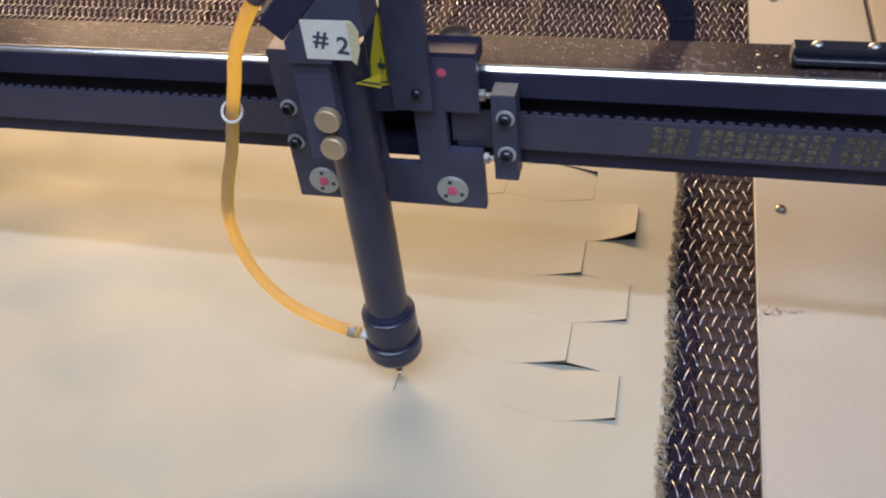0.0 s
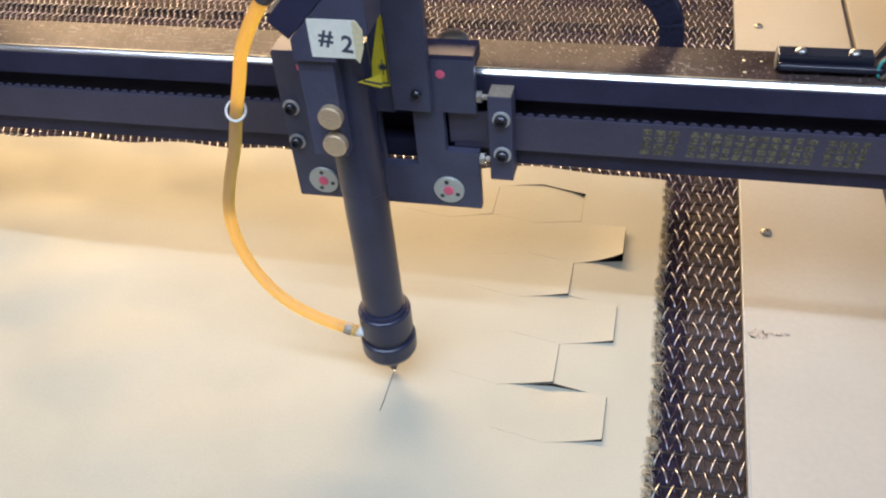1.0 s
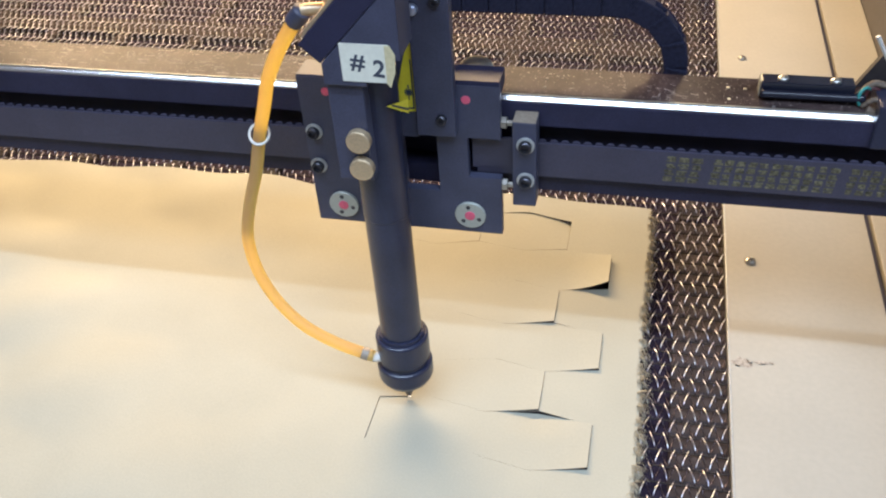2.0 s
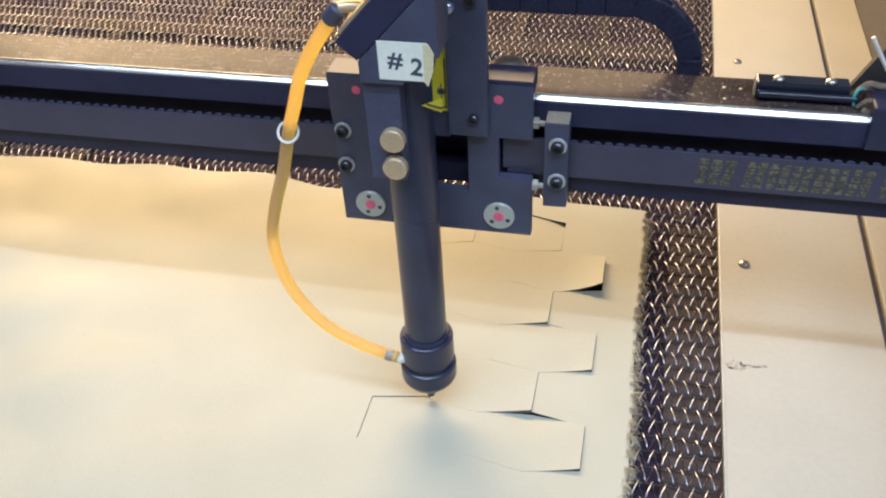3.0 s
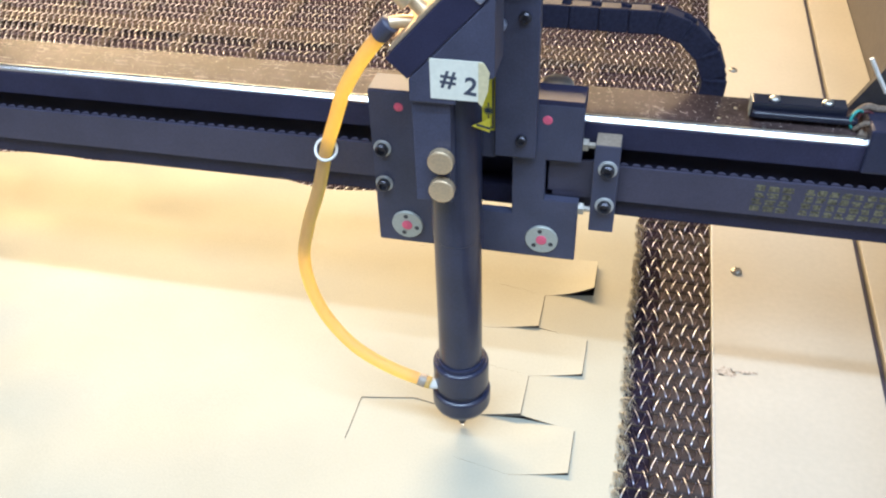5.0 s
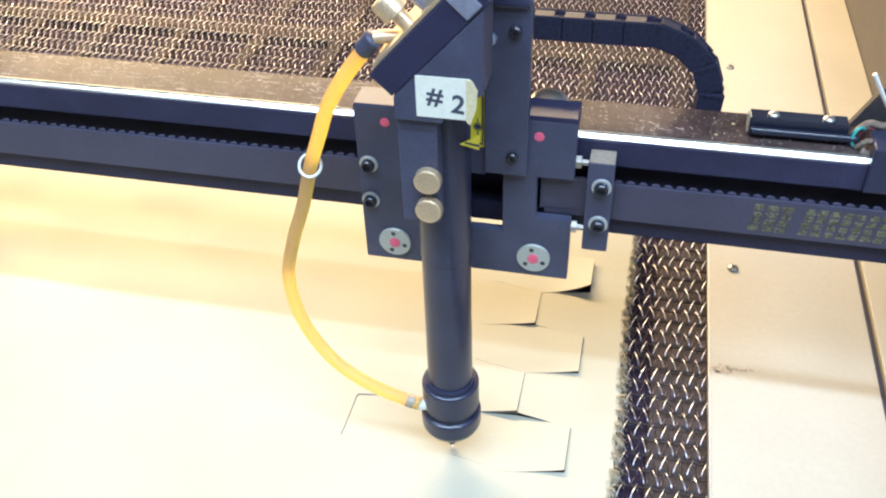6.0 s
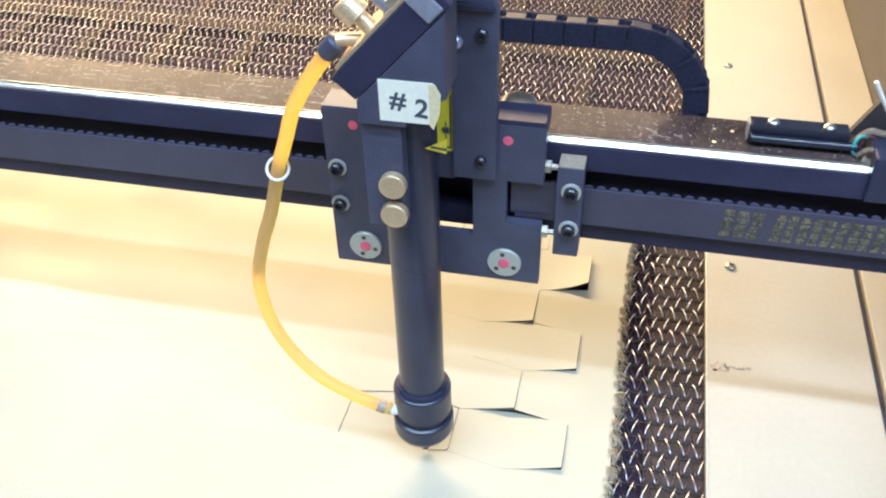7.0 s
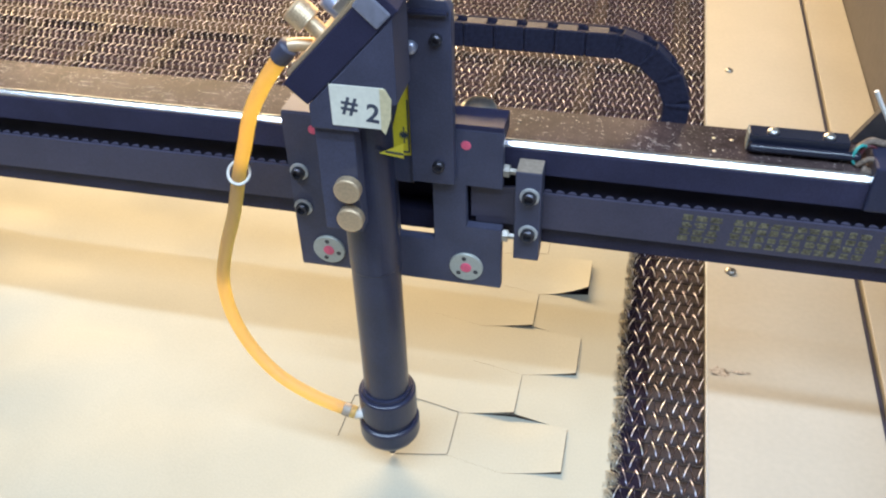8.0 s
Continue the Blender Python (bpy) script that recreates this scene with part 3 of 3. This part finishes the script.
# ---- the toothed belt, which runs with the head ----
def build_belt(x0, x1, print_from, label):
    belt = thing("toothed_belt", label, "toothed belt", "runs of the drive belt")
    part("band", box(x0, x1, 26.2, 27.5, 135.9, 153.8, 0.15), RUBBER, belt)
    bm = bmesh.new()
    k = math.ceil(x0 / 5.08)
    while (k + 1) * 5.08 < x1:
        x = k * 5.08 + 2.2
        prof = [(x - 1.9, 27.45), (x - 1.2, 28.6), (x - 0.5, 29.1), (x + 0.5, 29.1), (x + 1.2, 28.6), (x + 1.9, 27.45)]
        lo = [bm.verts.new((a * MM, b * MM, 136.0 * MM)) for a, b in prof]
        hi = [bm.verts.new((a * MM, b * MM, 154.4 * MM)) for a, b in prof]
        bm.faces.new(hi)
        bm.faces.new(list(reversed(lo)))
        for j in range(6):
            bm.faces.new((lo[j], lo[(j + 1) % 6], hi[(j + 1) % 6], hi[j]))
        k += 1
    bmesh.ops.recalc_face_normals(bm, faces=bm.faces)
    part("teeth", bm, RUBBER, belt)
    if print_from:
        rnd = random.Random(11)
        for bx0, bx1, cols in print_from:
            step = (bx1 - bx0) / cols
            for c in range(cols):
                for r, (zb, zt) in enumerate(((138.2, 141.2), (141.7, 144.7), (145.2, 148.2), (148.7, 151.6))):
                    bm = bmesh.new()
                    xa = bx0 + c * step + 0.25 + (zb - 138) * 0.09
                    wide = step - 0.6
                    for z0 in (zb + 0.15, zb + 1.65):
                        a, b = rnd.uniform(0, 0.2), rnd.uniform(0.75, 1.0)
                        add_box(bm, xa + wide * a, xa + wide * b, 26.08, 26.3, z0, z0 + rnd.uniform(0.9, 1.4), 0)
                    add_box(bm, xa + wide * rnd.uniform(0, 0.6), xa + wide * rnd.uniform(0.65, 1.0), 26.07, 26.29, zb + 0.5, zb + 2.4, 0)
                    part("print_bar", bm, PRINT, belt, "worn yellow printed bar")
    return belt


belt_left = build_belt(-470, -36, [], "black ribbed rubber drive belt clamped to the head")
belt_right = build_belt(38, 330, [(122.0, 138.6, 3), (142.2, 195.0, 11), (198.5, 216, 4)], "black rubber drive belt with worn yellow print")

# ---- the laser head ----
head = thing("laser_head", "black laser cutting head with lens tube on its carriage", "laser head")


def cell_plate(xs, zs, filled, y0, y1):
    """A plate of cells between the lines xs and zs; filled: rows from below, '#' where there is metal."""
    bm = bmesh.new()
    got = {}

    def v(i, j, y):
        if (i, j, y) not in got:
            got[(i, j, y)] = bm.verts.new((xs[i] * MM, y * MM, zs[j] * MM))
        return got[(i, j, y)]

    def solid(i, j):
        return 0 <= j < len(filled) and 0 <= i < len(filled[j]) and filled[j][i] == "#"
    for j in range(len(filled)):
        for i in range(len(filled[j])):
            if not solid(i, j):
                continue
            bm.faces.new((v(i, j, y0), v(i + 1, j, y0), v(i + 1, j + 1, y0), v(i, j + 1, y0)))
            bm.faces.new((v(i, j + 1, y1), v(i + 1, j + 1, y1), v(i + 1, j, y1), v(i, j, y1)))
            for di, dj, e in ((-1, 0, ((i, j), (i, j + 1))), (1, 0, ((i + 1, j + 1), (i + 1, j))), (0, -1, ((i + 1, j), (i, j))), (0, 1, ((i, j + 1), (i + 1, j + 1)))):
                if not solid(i + di, j + dj):
                    (a, b), (c, d) = e
                    bm.faces.new((v(a, b, y0), v(c, d, y0), v(c, d, y1), v(a, b, y1)))
    bmesh.ops.recalc_face_normals(bm, faces=bm.faces)
    sharp = [e for e in bm.edges if len(e.link_faces) == 2 and e.calc_face_angle(0) > 0.5]
    bmesh.ops.bevel(bm, geom=sharp, offset=0.35 * MM, segments=2, affect="EDGES")
    return bm


def build_carriage():
    plate = part("carriage_plate", cell_plate([-43.3, 4.4, 20.5, 34.9, 50.2], [103.1, 126.8, 136.0, 157.0, 184.0], ["####", "#.##", "#.#.", "####"], 21.2, 25.9), BLACK, head, "black anodised carriage plate")
    part("top_block", box(20.6, 50.1, 21.6, 36.5, 178.5, 186.0, 0.5), BEAM_BLACK, head)
    part("top_block", box(-43.1, -15.2, 21.7, 36.0, 178.5, 184.6, 0.5), BLACK, head)
    part("roller_bolt", turned([(8.0, 0), (8.0, 0.8), (7.7, 1.6), (7.0, 2.6), (5.9, 3.4), (4.5, 4.0), (2.8, 4.5), (1.0, 4.65)], upright(35.5, 45, 179.5), 28), STEEL, head, "domed bright steel bolt head", smooth=True)
    for x in (-29.0, 34.8):
        disc = part("eccentric_disc", turned([(7.5, 0), (7.5, 1.0), (7.2, 1.3), (2.4, 1.3)], facing(x, 21.2, 114.0), 40), DISC, head, "round grey disc with a pink centre")
        part("centre", turned([(2.5, 1.2), (2.5, 1.6), (2.0, 1.75)], facing(x, 21.2, 114.0), 20), PINK, disc)
        for a in (100, 225, 335) if x > 0 else (95, 250, 345):
            part("hole", turned([(1.1, 1.25), (1.1, 1.36), (0.6, 1.38)], facing(x + 4.8 * math.cos(radians(a)), 21.2, 114.0 + 4.8 * math.sin(radians(a))), 14), DARK_STEEL, disc)
    for x, z in ((-29.8, 176.8), (35.0, 176.8)):
        part("paint_dot", turned([(2.1, 0), (2.0, 0.25), (1.3, 0.35)], facing(x, 21.2, z), 18), PINK, head, "pink paint dot")
    for x, z in ((-38.4, 155.2), (-38.8, 136.2)):
        socket_screw(head, x, 21.2, z)
    # belt clamp beside the plate, its screws and adjusting bolts
    clamp = part("belt_clamp", box(55.6, 66.4, 20.0, 30.6, 122.6, 167.4, 0.5), BLACK, head, "black belt clamp with two cap screws")
    part("clamp_top", box(55.9, 66.1, 20.4, 30.2, 167.3, 167.7, 0.1), TAN_TOP, clamp)
    for z in (156.2, 137.3):
        socket_screw(clamp, 61.7, 20.0, z)
    for z in (168.0 - 3.5, 131.0):
        part("adjusting_bolt", turned([(2.9, 0), (2.9, 2.4), (1.4, 2.5), (1.4, 5.4)], Matrix.Translation((50.2 * MM, 24.5 * MM, z * MM)) @ pose(0, 0, 0, 0, 90, 0), 6), DULL_STEEL, clamp)
    bm = prism([(36, 138.5), (36, 154), (57, 156), (57, 137), (50, 139.5)], 25.9, 27.2, 0.1)
    part("belt_tail", bm, RUBBER, head, "loose end of the belt in the notch")


def build_mirror_head():
    # lens tube with its collar, nozzle and spot
    part("lens_tube", turned([(10.6, 46), (10.6, 128), (10.9, 128.4), (10.9, 203)], Matrix(), 48), BLACK_GLOSS, head, smooth=False)
    collar = part("collar", turned([(10.7, 28), (12.7, 28.0), (12.7, 33.4), (13.5, 34.2), (13.8, 35.0), (13.8, 48.6), (13.4, 49.6), (12.9, 49.9), (12.1, 49.9), (11.9, 50.4), (11.9, 51.6), (11.5, 52.2), (10.6, 52.2)], Matrix(), 64), BLACK_GLOSS, head, "black turned air collar")
    part("cap", turned([(4.5, 13.4), (7.5, 14.2), (10.6, 16.0), (13.2, 18.6), (14.5, 21.0), (14.7, 22.3), (14.7, 29.2), (14.3, 30.3), (13.4, 30.8), (12.6, 30.8)], Matrix(), 64), BLACK_GLOSS, collar)
    nozzle = part("nozzle", turned([(0.6, 1.5), (1.6, 2.1), (2.9, 6.2), (4.4, 9.6), (5.8, 14.0)], Matrix(), 28), BLACK_GLOSS, head)
    part("glowing_spot", turned([(0.2, 0.15), (0.38, 0.45), (0.2, 0.8)], Matrix(), 14), SPOT, nozzle, "bright glowing laser spot")
    # clamp block in front of the tube and the block that carries the mirror
    part("slide_block", box(-12.7, 2.2, -17.6, 21.1, 157.5, 203.9, 0.4), BLACK, head)
    part("mirror_block", prism([(-12.8, 204.0), (5.0, 204.0), (5.0, 209.0), (19.6, 216.5), (19.6, 248.0), (-12.8, 213.2)], -19.8, -1.0, 0.5), BLACK, head, "black mirror block with a slanted face")
    # slab on the slanted face
    slant = Matrix.Translation((3.6 * MM, -3.0 * MM, 230.8 * MM)) @ pose(0, 0, 0, 0, -46.9, 0)
    bm = box(-24.2, 27.0, -17.0, 17.0, 0.2, 11.4, 0.5)
    bm.transform(slant)
    slab_part = part("mirror_slab", bm, BEAM_BLACK, head, "black slab holding the slanted mirror")
    bm = box(-21.0, 27.0, -15.5, 15.0, 11.5, 12.9, 0.3)
    bm.transform(slant)
    part("adjusting_plate", bm, BRASS, slab_part, "brass coloured adjusting plate")
    bm = box(17.0, 24.5, -17.6, -12.0, 1.0, 12.2, 0.8)
    bm.transform(slant)
    part("mirror_edge", bm, BLUE_STEEL, slab_part, "bluish metal edge")
    for u, v, hgt in ((-3.0, -9.0, 5.6), (20.0, -6.0, 5.6), (17.0, 11.0, 5.6)):
        at = slant @ upright(u, v, 12.8)
        screw = part("adjusting_screw", turned([(2.9, 0), (2.9, hgt)], at, 20), BRASS, slab_part)
        prof = []
        for k in range(8):
            prof += [(5.1, hgt + k * 0.9), (5.2, hgt + k * 0.9 + 0.45)]
        part("knurled_knob", turned([(4.2, hgt - 0.2)] + prof + [(4.4, hgt + 7.6), (2.0, hgt + 7.8)], at, 30), BRASS, screw, "knurled brass knob")
    part("lock_screw", turned([(3.4, 0), (3.4, 6.5), (2.6, 7.2), (1.5, 7.2)], slant @ upright(6.5, -6.0, 12.8), 24), BLUE_STEEL, slab_part, "dark blueish lock screw")
    bm = box(9.5, 24.0, -14.0, -3.0, 12.9, 16.0, 0.6)
    bm.transform(slant)
    part("spring_plate", bm, STEEL, slab_part)
    for z in (178.8, 165.4):
        part("thumb_screw", turned([(2.2, -0.5), (2.2, 0.6), (4.9, 0.6), (5.2, 1.0), (5.2, 4.0), (5.0, 4.4), (4.6, 4.6), (2.0, 4.65)], facing(-1.4, -17.5, z), 36), BRASS, head, "round brass thumb screw")
    # standing bracket for the cable chain
    col = part("chain_bracket", prism([(13.5, 160.5), (31.0, 160.5), (31.0, 236.0), (29.0, 239.5), (16.0, 239.5), (13.5, 236.0)], 15.8, 21.1, 0.4), BLACK, head, "upright black bracket with two screws")
    part("chain_mount", box(2.0, 16.0, 21.1, 71.0, 192.0, 207.0, 0.4), BLACK_GLOSS, head)
    for x, z in ((25.0, 169.5), (25.2, 224.4)):
        part("screw", turned([(2.4, 0), (2.4, 1.6), (1.8, 2.2), (1.2, 2.2), (1.1, 1.2)], facing(x, 15.8, z), 20), DARK_STEEL, col)
    part("bracket_lip", box(15.0, 30.0, 13.6, 15.9, 234.2, 236.0, 0.6), BLACK_GLOSS, col)
    # bluish highlight on the bracket's left edge, modelled as a small dome
    part("bracket_highlight", turned([(2.6, 0), (2.6, 1.6), (2.1, 2.6), (1.0, 3.0)], facing(15.6, 15.8, 221.0), 20), BLUE_STEEL, col, "bluish dome standing in for a highlight on the bracket edge", smooth=True)
    part("bracket_nut", turned([(4.2, 0), (4.2, 2.4), (2.2, 2.6), (2.0, 5)], Matrix.Translation((13.6 * MM, 18 * MM, 222 * MM)) @ pose(0, 0, 0, 0, -90, 0), 6), STEEL, head)
    # tape label, numbered by hand
    lab = part("tape_label", box(-4.4, 15.2, -20.15, -19.9, 206.4, 222.6, 0.05), PAPER, head, "white masking tape marked # 2")
    part("folded_edge", prism([(13.6, 206.2), (15.0, 204.6), (17.2, 211), (17.8, 218.5), (15.8, 222.2), (13.8, 222.5)], -20.4, -20.0, 0), TAPE_EDGE, lab)
    for text, x, z, size in (("#", -0.6, 212.2, 9.6), ("2", 8.0, 209.4, 10.0)):
        cu = bpy.data.curves.new("marker", "FONT")
        cu.body, cu.size, cu.extrude, cu.offset = text, size * MM, 0.00003, 0.00022
        tmp = bpy.data.objects.new("marker", cu)
        scene.collection.objects.link(tmp)
        bpy.context.view_layer.update()
        mesh = bpy.data.meshes.new_from_object(tmp.evaluated_get(bpy.context.evaluated_depsgraph_get()))
        bpy.data.objects.remove(tmp)
        mesh.materials.clear()
        mesh.materials.append(INK)
        ob = new("marker_sign", mesh)
        ob.parent = lab
        ob.matrix_basis = Matrix.Translation((x * MM, -20.22 * MM, z * MM)) @ pose(0, 0, 0, 90, 6, 0)
    # warning triangle folded round the bracket's edge
    part("backing_plate", box(-3.0, 13.4, 18.0, 21.1, 158, 207.5, 0.3), BLACK, head)
    tri = part("warning_sticker", prism([(4.6, 170.8), (13.2, 171.6), (13.2, 203.0), (12.2, 206.8), (11.6, 206.8), (5.6, 183.0)], 17.75, 17.95, 0), YELLOW, head, "yellow laser warning triangle with black border")
    bm = bmesh.new()
    add_box(bm, 4.8, 12.6, 17.66, 17.8, 172.7, 173.5, 0)
    add_box(bm, 12.0, 12.6, 17.65, 17.79, 173.5, 197.0, 0)
    part("border", bm, INK, tri)
    bm = bmesh.new()
    corner = [Vector(q) * MM for q in ((9.3, -11.6, 190.8), (13.2, 6.0, 177.6), (13.4, 6.0, 184.5))]
    bm.faces.new([bm.verts.new(q) for q in corner])
    got = bmesh.ops.extrude_face_region(bm, geom=bm.faces[:])
    bmesh.ops.translate(bm, verts=[v for v in got["geom"] if isinstance(v, bmesh.types.BMVert)], vec=(-0.0002, 0, 0))
    bmesh.ops.recalc_face_normals(bm, faces=bm.faces)
    part("lifted_corner", bm, YELLOW, tri)
    bm = bmesh.new()
    corner = [Vector(q) * MM + Vector((0.0001, -0.0001, 0)) for q in ((10.3, -8.0, 189.0), (13.3, 5.8, 179.2), (13.3, 5.8, 180.2), (10.3, -7.6, 189.6))]
    bm.faces.new([bm.verts.new(q) for q in corner])
    part("border", bm, INK, tri)
    bm = bmesh.new()
    for a in range(0, 180, 30):
        m = Matrix.Translation((10.4 * MM, 17.7 * MM, 181.0 * MM)) @ pose(0, 0, 0, 0, a, 0)
        bmesh.ops.create_cube(bm, size=1, matrix=m @ Matrix.Diagonal((0.5 * MM, 0.1 * MM, (4.0 if a else 7.5) * MM, 1)))
    add_box(bm, 9.7, 11.1, 17.64, 17.74, 180.2, 181.8, 0)
    part("beam_sign", bm, INK, tri)


build_carriage()
build_mirror_head()


def build_hose():
    line = [(-13.5, -9.2, 38.9), (-33.0, -8.0, 44.0), (-51.5, -5.3, 52.0), (-66.0, -0.6, 63.5), (-75.3, 3.8, 78.7), (-78.3, 7.0, 97.0), (-74.0, 8.5, 116.8), (-66.8, 9.6, 137.4), (-60.9, 9.8, 158.4), (-53.8, 6.5, 176.4), (-46.6, 1.0, 193.2), (-36.6, -4.5, 210.0), (-25.0, -9.8, 225.8)]
    hose = part("air_hose", tube(line, 3.05, 16), HOSE, head, "yellow plastic air hose", smooth=True)
    part("hose_ring", tube([(-60.8 + 4.9 * math.cos(a), 9.6 + 3.2 * math.sin(a), 159.2 + 3.8 * math.sin(a)) for a in (2 * math.pi * k / 12 for k in range(12))], 0.7, 8, 4, closed=True), WHITE_PLASTIC, hose, "white plastic ring", smooth=True)
    part("hose_clip", tube([(-19.8, -8.95, 40.4), (-18.0, -9.0, 39.9), (-16.2, -9.05, 39.4)], 3.3, 16, 3), TAN_TOP, hose, "worn brown clip ring", smooth=True)
    part("hose_fitting", tube([(-17.5, -8.8, 39.5), (-14, -8.2, 37.5), (-10.5, -6.5, 36.5)], 2.7, 14), WHITE_PLASTIC, hose, "white push-in fitting", smooth=True)
    part("black_collar", tube([(-25.6, -9.5, 225.4), (-22.8, -10.6, 228.6), (-20.6, -11.1, 231.0)], 3.8, 18), BLACK, hose, smooth=True)
    part("fitting", tube([(-20.8, -11.0, 230.8), (-17.5, -10.4, 231.4), (-12.5, -9.2, 231.2)], 2.4, 16), BRASS, hose, smooth=True)


build_hose()

# ---- the cable chain: links that roll from the run on the beam to the run on the head ----
chain = thing("cable_chain", "black plastic cable chain looped behind the gantry", "cable chain")
CHAIN_LINKS = []
LINK_PITCH, BEND_R, BEND_Z = 13.0, 30.5, 169.5


def chain_spot(s, hx):
    """Place and lean of the chain s mm from its end on the head, when the head stands at hx."""
    bend_x = 86.0 + hx / 2
    start = 12.0 + hx
    top = bend_x - start
    if s < top:
        return start + s, BEND_Z + BEND_R, 0.0
    if s < top + math.pi * BEND_R:
        a = (s - top) / BEND_R
        return bend_x + BEND_R * math.sin(a), BEND_Z + BEND_R * math.cos(a), a
    return bend_x - (s - top - math.pi * BEND_R), BEND_Z - BEND_R, math.pi


def build_chain():
    # two side plates with a raised rim, a recessed web and a crossbar above and below
    bm0 = bmesh.new()
    for side in (-1, 1):
        y0, y1 = sorted((side * 2.9, side * 4.5))
        add_box(bm0, -7.3, 5.6, y0, y1, -5.6, 5.6, 0.75)
        y0, y1 = sorted((side * 2.3, side * 3.7))
        add_box(bm0, 3.4, 8.6, y0, y1, -5.0, 5.0, 1.0)
        y0, y1 = sorted((side * 4.3, side * 4.9))
        add_box(bm0, -6.9, -5.6, y0, y1, -5.0, 5.0, 0.25)
    add_box(bm0, -6.6, 2.0, -3.2, 3.2, 4.1, 5.2, 0.4)
    add_box(bm0, -6.6, 4.9, -3.2, 3.2, -5.2, -4.1, 0.4)
    add_box(bm0, -6.8, 6.8, -3.0, 3.0, -3.6, 3.6, 0.6)
    for k in range(16):
        bm = bm0.copy()
        ob = part("chain_link", bm, PLASTIC, chain)
        CHAIN_LINKS.append((6.0 + k * LINK_PITCH, ob))
    bm0.free()


build_chain()


# ---- what moves ----
def motions():
    times = sorted({round(0.2 * k, 2) for k in range(41)} | {1.03, 2.8, 4.55, 6.33, 0.95, 1.1, 4.45, 4.65, 6.25, 6.45})
    head_rows, gantry_rows = [], []
    for t in times:
        x, y = spot_at(t)
        head_rows.append((t, pose(x * MM, y * MM, 0)))
        gantry_rows.append((t, pose(0, y * MM, 0)))
    walk(gantry, gantry_rows)
    walk(chain, gantry_rows)
    for ob in (head, belt_left, belt_right):
        walk(ob, head_rows)
    steps = [0.5 * k for k in range(17)]
    for s, ob in CHAIN_LINKS:
        rows = []
        for t in steps:
            x, z, a = chain_spot(s, spot_at(t)[0])
            rows.append((t, pose(x * MM, 76 * MM, z * MM, 0, math.degrees(a), 0)))
        walk(ob, rows)
    for t, ob, (x, y, turn) in KERF_PIECES:
        up, down = pose(x * MM, y * MM, 0.22 * MM, 0, 0, turn), pose(x * MM, y * MM, -0.6 * MM, 0, 0, turn)
        if t <= 0.02:
            rows = [(0, up), (8, up)]
        elif t >= 7.95:
            rows = [(0, down), (7.9, down), (8, up)]
        else:
            rows = [(0, down), (max(t - 0.07, 0.005), down), (t, up), (8, up)]
        walk(ob, rows)


motions()
